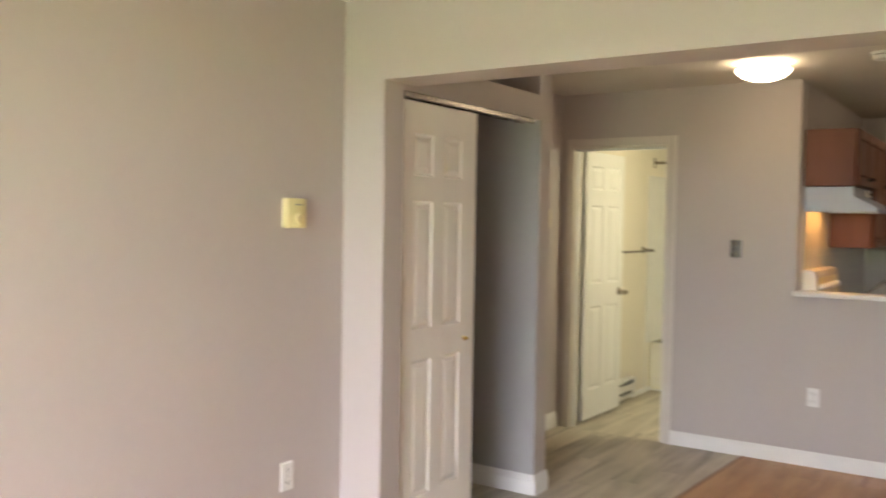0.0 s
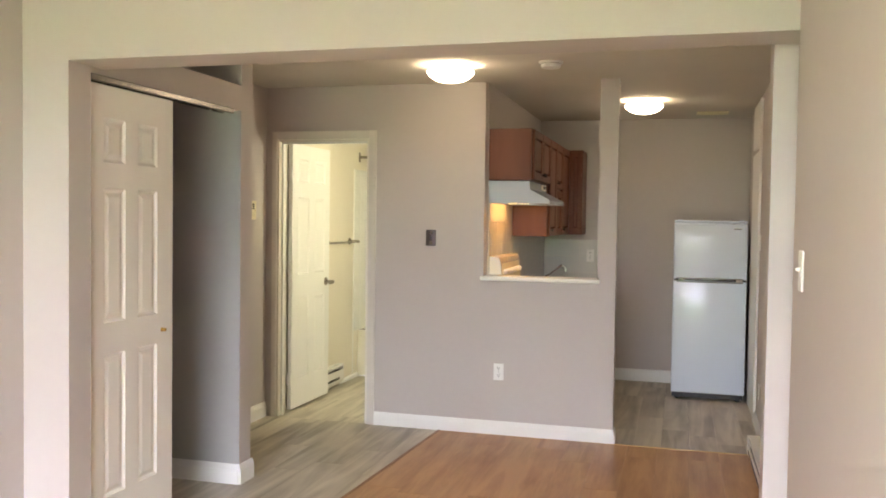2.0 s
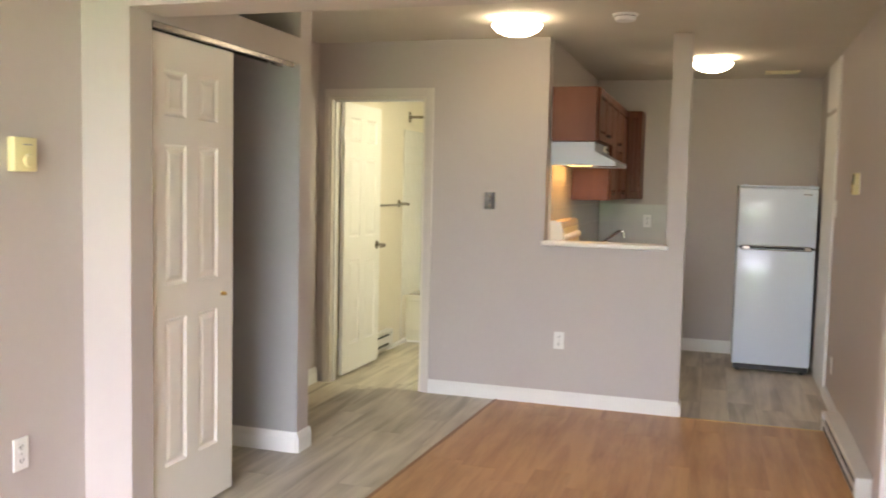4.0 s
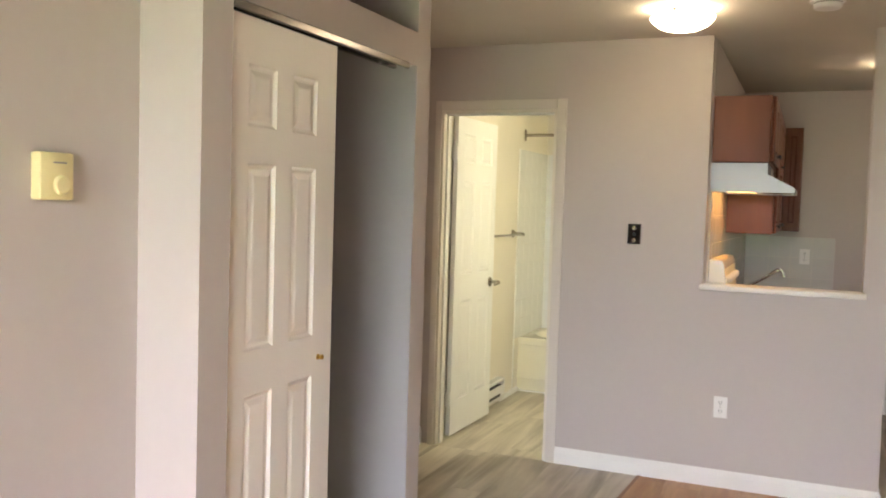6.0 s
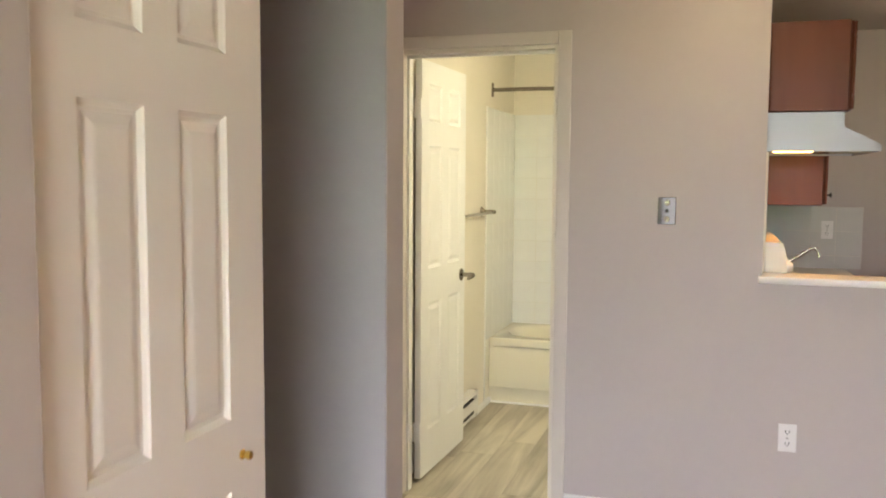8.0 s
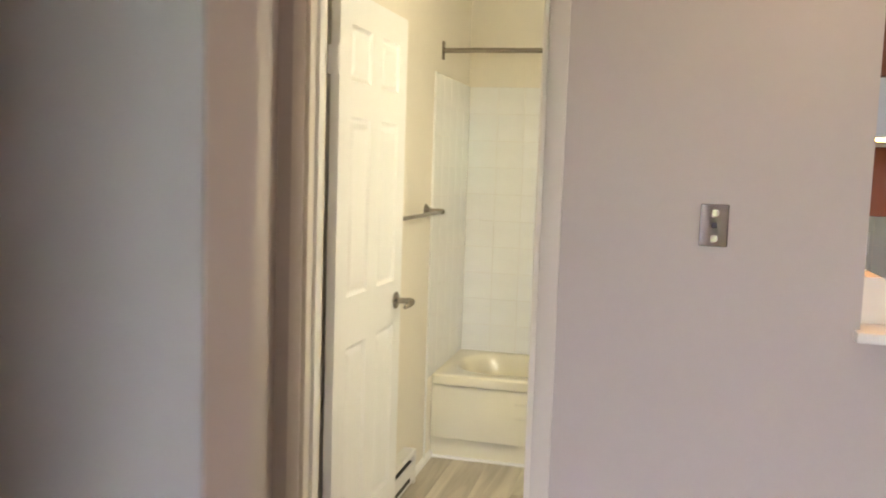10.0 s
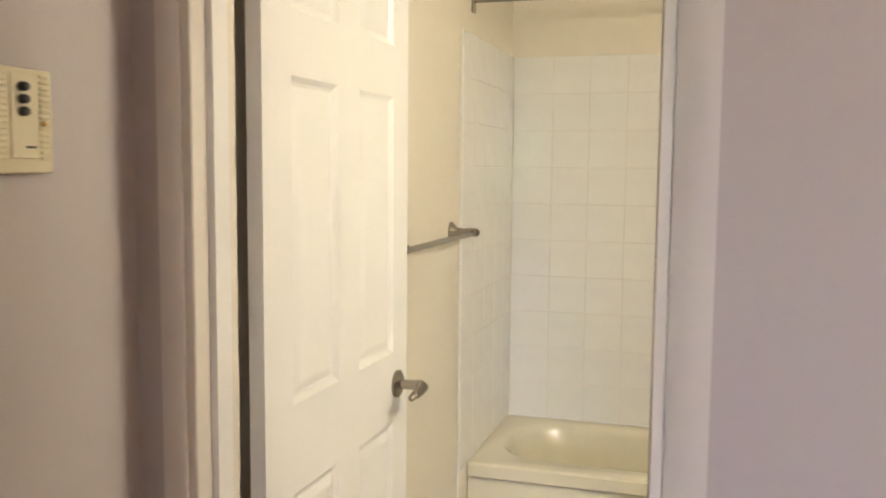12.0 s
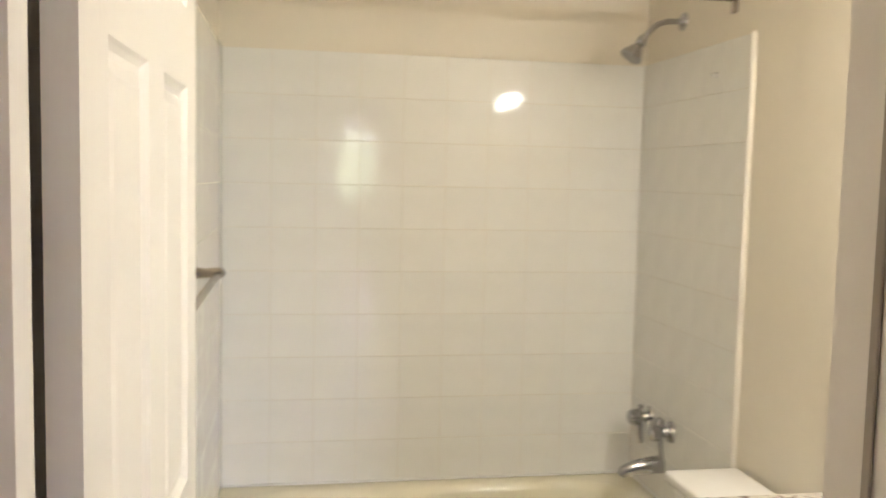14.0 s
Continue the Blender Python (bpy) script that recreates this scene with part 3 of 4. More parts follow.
det = thing("smoke_detector", "round white ceiling smoke detector", "smoke detector", (-0.605, 5.335, CZ))
part("housing", lathe(bmesh.new(), [(0, 0), (0.072, 0), (0.072, 0.009), (0.058, 0.010), (0.058, 0.030), (0.052, 0.037), (0, 0.038)], (-0.605, 5.335, CZ), "-z"), WHITEPLASTIC, det)
part("vent_ring", lathe(bmesh.new(), [(0.0582, 0.011), (0.0590, 0.012), (0.0590, 0.015), (0.0582, 0.016)], (-0.605, 5.335, CZ), "-z"), GREYPLASTIC, det)
hook = thing("ceiling_hook", "small dark hook in the ceiling", "hook", (-0.564, 4.82, CZ))
part("screw", lathe(bmesh.new(), [(0, 0), (0.011, 0), (0.011, 0.008), (0.005, 0.016), (0, 0.020)], (-0.564, 4.82, CZ), "-z", 12), BLACK, hook)

vent = thing("ceiling_vent", "small yellowed ceiling vent with dark slots", "vent", (0.40, 7.95, CZ))
part("vent_frame", boxes((0.27, 0.53, 7.87, 7.89, CZ - 0.012, CZ), (0.27, 0.53, 8.01, 8.03, CZ - 0.012, CZ), (0.27, 0.31, 7.89, 8.01, CZ - 0.012, CZ), (0.50, 0.53, 7.89, 8.01, CZ - 0.012, CZ), bevel=0.002), IVORY, vent)
part("backing", boxes((0.31, 0.50, 7.89, 8.01, CZ - 0.003, CZ)), BLACK, vent)
for k in range(6):
    part("slat", boxes((0.31, 0.50, 7.896 + 0.019 * k, 7.899 + 0.019 * k, CZ - 0.011, CZ - 0.003)), IVORY, vent)


# ---- wall plates ----
def outlet(name_at, wall, label, sockets=True, w=0.070, h=0.115):
    """A duplex outlet on a wall: wall is the way its face looks (a unit vector along x or y)."""
    ob = thing("wall_outlet", label, "outlet", name_at)
    n = Vector((*wall, 0))
    s = Vector((-n.y, n.x, 0))

    def slab(u0, u1, w0, w1, d0, d1, bevel=0.0):
        c = [Vector(name_at) + s * u + n * d for u, d in ((u0, d0), (u1, d1))]
        return box(bmesh.new(), min(c[0].x, c[1].x), max(c[0].x, c[1].x), min(c[0].y, c[1].y), max(c[0].y, c[1].y), name_at[2] + w0, name_at[2] + w1, bevel=bevel)
    part("cover_plate", slab(-w / 2, w / 2, -h / 2, h / 2, 0, 0.006, 0.002), WHITEPLASTIC, ob)
    if sockets:
        for dz in (-0.024, 0.024):
            so = part("socket", slab(-0.017, 0.017, dz - 0.014, dz + 0.014, 0.006, 0.0075, 0.0007), WHITEPLASTIC, ob)
            for du in (-0.007, 0.007):
                part("slot", slab(du - 0.0017, du + 0.0017, dz - 0.002, dz + 0.008, 0.0075, 0.0079), BLACK, so)
            part("slot", slab(-0.0025, 0.0025, dz - 0.0095, dz - 0.005, 0.0075, 0.0079), BLACK, so)
    part("screw", slab(-0.003, 0.003, -0.003, 0.003, 0.006, 0.0072), GREYPLASTIC, ob)
    return ob


outlet((-1.026, 6.0, 0.435), (0, -1), "white duplex outlet low on the greige wall")
outlet((-2.372, 2.752, 0.482), (1, 0), "white outlet low on the living room wall")
outlet((SIDE(6.6) - 0.001, 6.6, 0.30), (-1, 0), "white outlet low on the kitchen side wall")
outlet((-0.652, 8.368, 1.155), (0, -1), "white duplex outlet on the tiled backsplash")


def toggle_plate(at, wall, count, label, w, h, toggle):
    ob = thing("light_switch", label, "switch", at)
    n = Vector((*wall, 0))
    s = Vector((-n.y, n.x, 0))

    def slab(u0, u1, w0, w1, d0, d1, bevel=0.0):
        c = [Vector(at) + s * u + n * d for u, d in ((u0, d0), (u1, d1))]
        return box(bmesh.new(), min(c[0].x, c[1].x), max(c[0].x, c[1].x), min(c[0].y, c[1].y), max(c[0].y, c[1].y), at[2] + w0, at[2] + w1, bevel=bevel)
    part("cover_plate", slab(-w / 2, w / 2, -h / 2, h / 2, 0, 0.006, 0.002), WHITEPLASTIC, ob)
    for k in range(count):
        u = (k - (count - 1) / 2) * 0.046
        part("bezel", slab(u - 0.006, u + 0.006, -0.014, 0.014, 0.006, 0.0072), WHITEPLASTIC, ob)
        part("toggle", slab(u - 0.004, u + 0.004, -0.001, 0.010, 0.0072, 0.018, 0.002), toggle, ob)
        for dz in (-0.032, 0.032):
            part("screw", slab(u - 0.003, u + 0.003, dz - 0.003, dz + 0.003, 0.006, 0.0072, 0.0005), HEATER, ob)
    return ob


toggle_plate((-2.79, 5.660, 1.376), (1, 0), 2, "white double light switch below the intercom", 0.114, 0.112, TOGGLE)
toggle_plate((0.498, 2.885, 1.346), (-1, 0), 1, "white light switch on the living room wall", 0.074, 0.118, WHITEPLASTIC)
toggle_plate((SIDE(6.84) - 0.001, 6.84, 1.34), (-1, 0), 1, "white light switch on the kitchen side wall", 0.074, 0.115, WHITEPLASTIC)

# chrome jack plate
jack = thing("jack_plate", "polished chrome wall plate with two round jacks", "wall plate", (-1.524, 6.0, 1.347))
bm = box(bmesh.new(), -1.561, -1.487, 5.993, 6.006, 1.290, 1.404, bevel=0.003, segments=2)
bmesh.ops.rotate(bm, verts=bm.verts, cent=(-1.524, 5.998, 1.347), matrix=Matrix.Rotation(-0.078, 3, "Z") @ Matrix.Rotation(-0.045, 3, "X"))
part("cover_plate", bm, PLATECHROME, jack, smooth=False)
for dz in (-0.034, 0.034):
    j = part("round_jack", lathe(bmesh.new(), [(0, 0), (0.012, 0), (0.012, 0.004), (0.009, 0.005), (0.009, 0.012), (0.006, 0.012), (0.005, 0.006), (0, 0.006)], (-1.524, 5.993, 1.347 + dz), "-y", 20), NICKEL, jack)
part("phone_jack", boxes((-1.531, -1.517, 5.990, 5.993, 1.340, 1.354)), BLACK, jack)

# line-voltage thermostats
th = thing("thermostat", "yellowed ivory dial thermostat on the wall", "thermostat", (-2.372, 2.765, 1.525))
part("housing", box(bmesh.new(), -2.372, -2.338, 2.713, 2.817, 1.468, 1.585, bevel=0.006, segments=2), AGEDIVORY, th)
part("dial", lathe(bmesh.new(), [(0, 0), (0.024, 0), (0.024, 0.006), (0.020, 0.010), (0, 0.011)], (-2.338, 2.775, 1.505), "x"), AGEDIVORY, th)
part("pointer_slot", boxes((-2.338, -2.3365, 2.752, 2.792, 1.558, 1.562)), GREYPLASTIC, th)
for k in range(7):
    part("vent_slot", boxes((-2.365, -2.345, 2.722 + 0.014 * k, 2.728 + 0.014 * k, 1.584, 1.5862)), GREYPLASTIC, th)
th = thing("thermostat", "old ivory and brass thermostat on the kitchen side wall", "thermostat", (0.700, 5.83, 1.505))
part("housing", box(bmesh.new(), 0.672, 0.703, 5.78, 5.88, 1.445, 1.57, bevel=0.004), AGEDIVORY, th)
part("display", boxes((0.669, 0.672, 5.79, 5.83, 1.505, 1.565)), DARK, th)
part("cover", box(bmesh.new(), 0.668, 0.672, 5.835, 5.875, 1.455, 1.525, bevel=0.001), BRASS, th)

# intercom
ic = thing("intercom", "yellowed ivory wall intercom with a slotted grille", "intercom", (-2.79, 5.702, 1.528))
part("housing", box(bmesh.new(), -2.79, -2.772, 5.604, 5.808, 1.457, 1.590, bevel=0.004, segments=2), IVORY, ic)
for k in range(15):
    z = 1.474 + 0.0075 * k
    part("grille_slat", box(bmesh.new(), -2.772, -2.769, 5.612, 5.728, z, z + 0.0042, bevel=0.0008), IVORY, ic)
    part("grille_slat", box(bmesh.new(), -2.772, -2.769, 5.784, 5.800, z, z + 0.0042, bevel=0.0008), IVORY, ic)
part("grille_shadow", boxes((-2.7725, -2.7715, 5.612, 5.730, 1.474, 1.582)), IVORY, ic)
part("button_panel", box(bmesh.new(), -2.772, -2.7695, 5.734, 5.780, 1.476, 1.584, bevel=0.0008), IVORY, ic)
for k in range(3):
    part("button", lathe(bmesh.new(), [(0, 0), (0.0062, 0), (0.0062, 0.006), (0.0046, 0.010), (0, 0.0105)], (-2.7695, 5.752, 1.566 - 0.0155 * k), "x", 18), BLACK, ic, "black push button")
part("label_bar", boxes((-2.7695, -2.769, 5.758, 5.775, 1.489, 1.492)), BLACK, ic)
for y, z in ((5.622, 1.524), (5.788, 1.521)):
    part("screw", lathe(bmesh.new(), [(0, 0), (0.004, 0), (0.003, 0.0015), (0, 0.002)], (-2.769, y, z), "x", 12), BRASS, ic)


# ---- baseboard heaters ----
def heater(name_label, x_wall, out, y0, y1, z0, z1, depth):
    ob = thing("baseboard_heater", name_label, "heater", (x_wall, (y0 + y1) / 2, 0))
    prof = [(0, z0), (depth * 0.75, z0), (depth, z0 + 0.03), (depth, z1 - 0.045), (depth * 0.92, z1 - 0.045), (depth * 0.92, z0 + 0.045), (depth * 0.6, z0 + 0.02), (0.012, z0 + 0.02), (0.012, z1 - 0.02), (depth * 0.95, z1 - 0.02), (depth * 0.90, z1), (0, z1)]
    part("housing", extrude(bmesh.new(), [(x_wall + out * u, w) for u, w in prof], y0 + 0.02, y1 - 0.02), HEATER, ob, smooth=False)
    part("element", boxes((min(x_wall + out * 0.014, x_wall + out * depth * 0.8), max(x_wall + out * 0.014, x_wall + out * depth * 0.8), y0 + 0.03, y1 - 0.03, z0 + 0.04, z1 - 0.05)), DARK, ob, "dark heating fins")
    f = sorted((x_wall + out * (depth - 0.004), x_wall + out * (depth + 0.001)))
    part("lower_slot", boxes((*f, y0 + 0.04, y1 - 0.10, z0 + 0.036, z0 + 0.056)), DARK, ob, "dark air slot")
    for a in ((y0, y0 + 0.02), (y1 - 0.02, y1)):
        part("end_cap", boxes((min(x_wall, x_wall + out * depth), max(x_wall, x_wall + out * depth), a[0], a[1], z0, z1), bevel=0.003), HEATER, ob)
    return ob


heater("grey white baseboard heater along the kitchen side wall", 0.700, -1, 4.72, 6.01, 0.0, 0.125, 0.10)
heater("off-white baseboard heater on the bathroom wall", -2.735, 1, 6.45, 7.28, 0.035, 0.195, 0.058)


# ---- kitchen ----
def wall_cabinet(y0, y1, z0, z1, x0, x1, doors, label, knob_low=True):
    """A wall cabinet on the kitchen's left wall; its doors look along +x."""
    ob = thing("wall_cabinet", label, "cabinet", (x0, (y0 + y1) / 2, z0), group="cherry wall cabinets")
    part("body", boxes((x0, x1, y0, y1, z0, z1), bevel=0.002), CHERRY, ob)
    n = len(doors)
    for k, (a, b) in enumerate(doors):
        cabinet_door(ob, x1, a, b, z0, z1, (b - 0.035) if k % 2 == 0 and n > 1 else (a + 0.035))
    return ob


def cabinet_door(ob, x1, a, b, z0, z1, ky, ajar=0.0):
    """A framed door with a raised panel; ajar: how far it stands open, turned about its far edge."""
    turn = Matrix.Translation((x1 + 0.003, b, 0)) @ Matrix.Rotation(-ajar, 4, "Z") @ Matrix.Translation((-x1 - 0.003, -b, 0))

    def leaf(name, bm, mat, parent, label="", smooth=True):
        bmesh.ops.transform(bm, matrix=turn, verts=bm.verts)
        return part(name, bm, mat, parent, label, smooth)
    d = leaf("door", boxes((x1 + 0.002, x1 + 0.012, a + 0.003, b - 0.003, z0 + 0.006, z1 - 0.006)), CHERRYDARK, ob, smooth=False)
    w = 0.055
    for r in ((a + 0.003, b - 0.003, z0 + 0.006, z0 + 0.006 + w), (a + 0.003, b - 0.003, z1 - 0.006 - w, z1 - 0.006)):
        leaf("rail", boxes((x1 + 0.012, x1 + 0.022, *r), bevel=0.003), CHERRY, d)
    for r in ((a + 0.003, a + 0.003 + w), (b - 0.003 - w, b - 0.003)):
        leaf("stile", boxes((x1 + 0.012, x1 + 0.022, *r, z0 + 0.006 + w, z1 - 0.006 - w), bevel=0.003), CHERRY, d)
    leaf("centre_panel", boxes((x1 + 0.012, x1 + 0.020, a + w + 0.014, b - w - 0.014, z0 + w + 0.02, z1 - w - 0.02), bevel=0.006), CHERRY, d)
    leaf("knob", lathe(bmesh.new(), [(0, 0), (0.006, 0), (0.005, 0.010), (0.012, 0.016), (0.012, 0.022), (0, 0.026)], (x1 + 0.022, ky, z0 + 0.05), "x", 16), BLACK, d, "dark round knob")


wall_cabinet(6.102, 6.875, 1.755, 2.113, -1.14, -0.842, [(6.102, 6.489), (6.489, 6.875)], "cherry wooden wall cabinet above the range hood")
tall = wall_cabinet(6.877, 7.60, 1.354, 2.113, -1.14, -0.842, [(6.877, 7.238)], "tall cherry wooden wall cabinet with one lower door ajar")
cabinet_door(tall, -0.842, 7.238, 7.60, 1.735, 2.113, 7.273)
cabinet_door(tall, -0.842, 7.238, 7.60, 1.354, 1.732, 7.273, 0.12)
wall_cabinet(7.602, 8.04, 1.354, 2.113, -1.14, -0.842, [(7.602, 8.04)], "cherry wooden wall cabinet near the corner")
corner = thing("wall_cabinet", "cherry wooden corner wall cabinet", "cabinet", (-0.9, 8.2, 1.354), group="cherry wall cabinets")
part("body", boxes((-1.14, -0.70, 8.042, 8.378, 1.354, 2.113), bevel=0.002), CHERRY, corner)
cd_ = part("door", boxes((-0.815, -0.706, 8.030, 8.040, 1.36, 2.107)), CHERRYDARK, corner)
for a, b in ((-0.815, -0.780), (-0.741, -0.706)):
    part("stile", boxes((a, b, 8.020, 8.030, 1.36, 2.107), bevel=0.003), CHERRY, cd_)
for a, b in ((1.36, 1.415), (2.052, 2.107)):
    part("rail", boxes((-0.780, -0.741, 8.020, 8.030, a, b), bevel=0.003), CHERRY, cd_)
part("centre_panel", boxes((-0.774, -0.747, 8.022, 8.030, 1.425, 2.042), bevel=0.004), CHERRY, cd_)

hood = thing("range_hood", "white enamelled range hood with its lamp lit", "range hood", (-0.95, 6.49, 1.594))
HY0, HY1 = 6.115, 6.870
bm = bmesh.new()
extrude(bm, [(-1.14, 1.752), (-0.852, 1.752), (-0.850, 1.692), (-0.722, 1.626), (-0.711, 1.616), (-0.711, 1.594), (-0.722, 1.594), (-0.722, 1.608), (-1.13, 1.608), (-1.13, 1.594), (-1.14, 1.594)], HY0, HY1)
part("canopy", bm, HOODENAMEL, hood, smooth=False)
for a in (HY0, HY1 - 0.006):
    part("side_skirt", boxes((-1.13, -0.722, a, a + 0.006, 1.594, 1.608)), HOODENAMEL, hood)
part("control_strip", boxes((-0.850, -0.8475, 6.60, 6.84, 1.704, 1.744)), HEATER, hood)
for k in range(2):
    part("rocker_switch", boxes((-0.8475, -0.843, 6.70 + 0.06 * k, 6.74 + 0.06 * k, 1.712, 1.736), bevel=0.001), BLACK, hood)
part("lamp_lens", boxes((-1.09, -0.93, 6.16, 6.60, 1.602, 1.607), bevel=0.002), HOODLAMP, hood, "lit amber lamp lens")
part("filter", boxes((-0.90, -0.74, 6.16, 6.82, 1.601, 1.607)), ALU, hood)

stove = thing("stove", "almond enamelled stove with a slanted control panel", "stove", (-0.83, 6.49, 0))
part("body", boxes((-1.138, -0.50, 6.112, 6.868, 0.08, 0.885), bevel=0.004), ALMOND, stove)
part("toe_kick", boxes((-1.10, -0.55, 6.13, 6.85, 0.0, 0.08)), BLACK, stove)
part("cooktop", boxes((-1.138, -0.485, 6.112, 6.868, 0.885, 0.910), bevel=0.006), ALMOND, stove)
bg = part("control_panel", extrude(bmesh.new(), [(-1.138, 0.91), (-1.020, 0.91), (-1.028, 0.98), (-1.052, 1.19), (-1.060, 1.212), (-1.075, 1.220), (-1.138, 1.220)], 6.118, 6.862), ALMOND, stove, smooth=False)
part("dark_fascia", extrude(bmesh.new(), [(-1.034, 1.02), (-1.0305, 1.02), (-1.0475, 1.17), (-1.051, 1.17)], 6.16, 6.82), IVORY, bg)
for k in range(5):
    part("control_knob", lathe(bmesh.new(), [(0, 0), (0.022, 0), (0.022, 0.012), (0.016, 0.026), (0, 0.028)], (-1.041, 6.21 + 0.135 * k, 1.11), "x", 20), WHITEPLASTIC, bg)
for x, y in ((-0.93, 6.30), (-0.93, 6.68), (-0.65, 6.30), (-0.65, 6.68)):
    part("burner", lathe(bmesh.new(), [(0.03, 0.0), (0.095, 0.0), (0.095, 0.008), (0.085, 0.012), (0.03, 0.010)], (x, y, 0.910), "z"), BLACK, stove)
part("oven_door", boxes((-0.50, -0.470, 6.13, 6.85, 0.20, 0.80), bevel=0.006), ALMOND, stove)
bm = bmesh.new()
tube(bm, [(-0.47, 6.20, 0.76), (-0.44, 6.20, 0.76), (-0.44, 6.78, 0.76), (-0.47, 6.78, 0.76)], 0.010)
part("oven_handle", bm, BLACK, stove)

base = thing("base_cabinet", "cherry wooden sink base cabinet", "cabinet", (-0.84, 7.6, 0))
part("body", boxes((-1.138, -0.56, 6.88, 8.376, 0.09, 0.868), bevel=0.002), CHERRY, base)
part("toe_kick", boxes((-1.10, -0.62, 6.90, 8.37, 0.0, 0.09)), BLACK, base)
for k in range(3):
    part("door", boxes((-0.558, -0.540, 6.89 + 0.495 * k, 7.37 + 0.495 * k, 0.11, 0.85), bevel=0.004), CHERRY, base)
worktop = thing("worktop", "pale laminate kitchen worktop", "worktop", (-0.84, 7.6, 0.87))
part("slab", boxes((-1.138, -0.53, 6.876, 7.33, 0.868, 0.905), (-1.138, -0.53, 7.83, 8.376, 0.868, 0.905), (-1.138, -1.02, 7.33, 7.83, 0.868, 0.905), (-0.62, -0.53, 7.33, 7.83, 0.868, 0.905), bevel=0.003), COUNTER, worktop)
sink = thing("kitchen_sink", "stainless steel kitchen sink", "sink", (-0.82, 7.58, 0.75))
bm = boxes((-1.02, -0.62, 7.33, 7.83, 0.74, 0.75), (-1.02, -1.01, 7.33, 7.83, 0.75, 0.905), (-0.63, -0.62, 7.33, 7.83, 0.75, 0.905), (-1.01, -0.63, 7.33, 7.34, 0.75, 0.905), (-1.01, -0.63, 7.82, 7.83, 0.75, 0.905))
part("basin", bm, NICKEL, sink)
part("rim", boxes((-1.045, -1.01, 7.305, 7.855, 0.905, 0.911), (-0.63, -0.595, 7.305, 7.855, 0.905, 0.911), (-1.01, -0.63, 7.305, 7.34, 0.905, 0.911), (-1.01, -0.63, 7.82, 7.855, 0.905, 0.911), bevel=0.002), NICKEL, sink)
faucet = thing("kitchen_faucet", "chrome kitchen faucet with a long raised spout", "faucet", (-1.03, 7.56, 0.911))
part("base", lathe(bmesh.new(), [(0, 0), (0.03, 0), (0.03, 0.01), (0.022, 0.03), (0.020, 0.055), (0, 0.06)], (-1.03, 7.56, 0.911), "z"), CHROME, faucet)
bm = bmesh.new()
tube(bm, [(-1.03, 7.56, 0.96), (-0.98, 7.56, 0.985), (-0.90, 7.56, 1.035), (-0.835, 7.56, 1.082), (-0.815, 7.56, 1.094), (-0.798, 7.56, 1.094), (-0.784, 7.56, 1.082), (-0.778, 7.56, 1.062), (-0.776, 7.56, 1.045)], [0.012, 0.011, 0.010, 0.010, 0.010, 0.010, 0.010, 0.011, 0.012])
part("spout", bm, CHROME, faucet)
for dy in (-0.09, 0.09):
    part("tap_handle", lathe(bmesh.new(), [(0, 0), (0.022, 0), (0.018, 0.02), (0.012, 0.03), (0.024, 0.045), (0.022, 0.06), (0, 0.064)], (-1.04, 7.56 + dy, 0.911), "z"), CHROME, faucet)

fridge = thing("refrigerator", "white two-door refrigerator standing in the kitchen", "refrigerator", (0.405, 7.95, 0))
FX0, FX1, FY = 0.108, 0.692, 7.63
part("cabinet", boxes((FX0 + 0.004, FX1 - 0.004, FY + 0.058, 8.30, 0.05, 1.480), bevel=0.004), APPLIANCE, fridge)
part("gasket", boxes((FX0 + 0.01, FX1 - 0.006, FY + 0.050, FY + 0.058, 0.07, 1.47)), DARK, fridge)
for nm, z0, z1 in (("lower_door", 0.062, 0.995), ("freezer_door", 1.010, 1.470)):
    d = part(nm, box(bmesh.new(), FX0, FX1, FY, FY + 0.050, z0, z1, bevel=0.012, segments=3), APPLIANCE, fridge)
    zz = z1 - 0.012 if nm == "lower_door" else z0 + 0.002
    part("grip", box(bmesh.new(), FX0 + 0.03, FX1 - 0.03, FY - 0.004, FY + 0.004, zz, zz + 0.010, bevel=0.002), ALU, d)
for x in (FX0 + 0.045, FX1 - 0.085):
    part("handle_end", box(bmesh.new(), x, x + 0.05, FY - 0.006, FY + 0.002, 0.990, 1.012, bevel=0.002), CHROME, fridge, "small chrome handle end")
part("top_cover", boxes((FX0, FX1, FY + 0.004, 8.29, 1.478, 1.496), bevel=0.005), APPLIANCE, fridge)
part("badge", boxes((FX1 - 0.11, FX1 - 0.05, FY - 0.0015, FY, 1.425, 1.433)), ALU, fridge)
part("toe_grille", boxes((FX0 + 0.01, FX1 - 0.01, FY + 0.03, FY + 0.05, 0.02, 0.058)), BLACK, fridge)
for x in (FX0 + 0.05, FX1 - 0.05):
    part("foot", lathe(bmesh.new(), [(0, 0), (0.02, 0), (0.018, 0.02), (0.008, 0.022), (0.008, 0.05), (0, 0.05)], (x, FY + 0.07, 0.0), "z", 14), BLACK, fridge)
    part("hinge_cover", box(bmesh.new(), x - 0.02, x + 0.02, FY + 0.01, FY + 0.05, 1.496, 1.503, bevel=0.002), APPLIANCE, fridge)


# ---- bathroom ----
tub = thing("bathtub", "bisque enamelled built-in bathtub", "bathtub", (-1.97, 8.0, 0))
TX0, TX1, TY0, TY1, TZ = -2.733, -1.252, 7.735, 8.368, 0.432


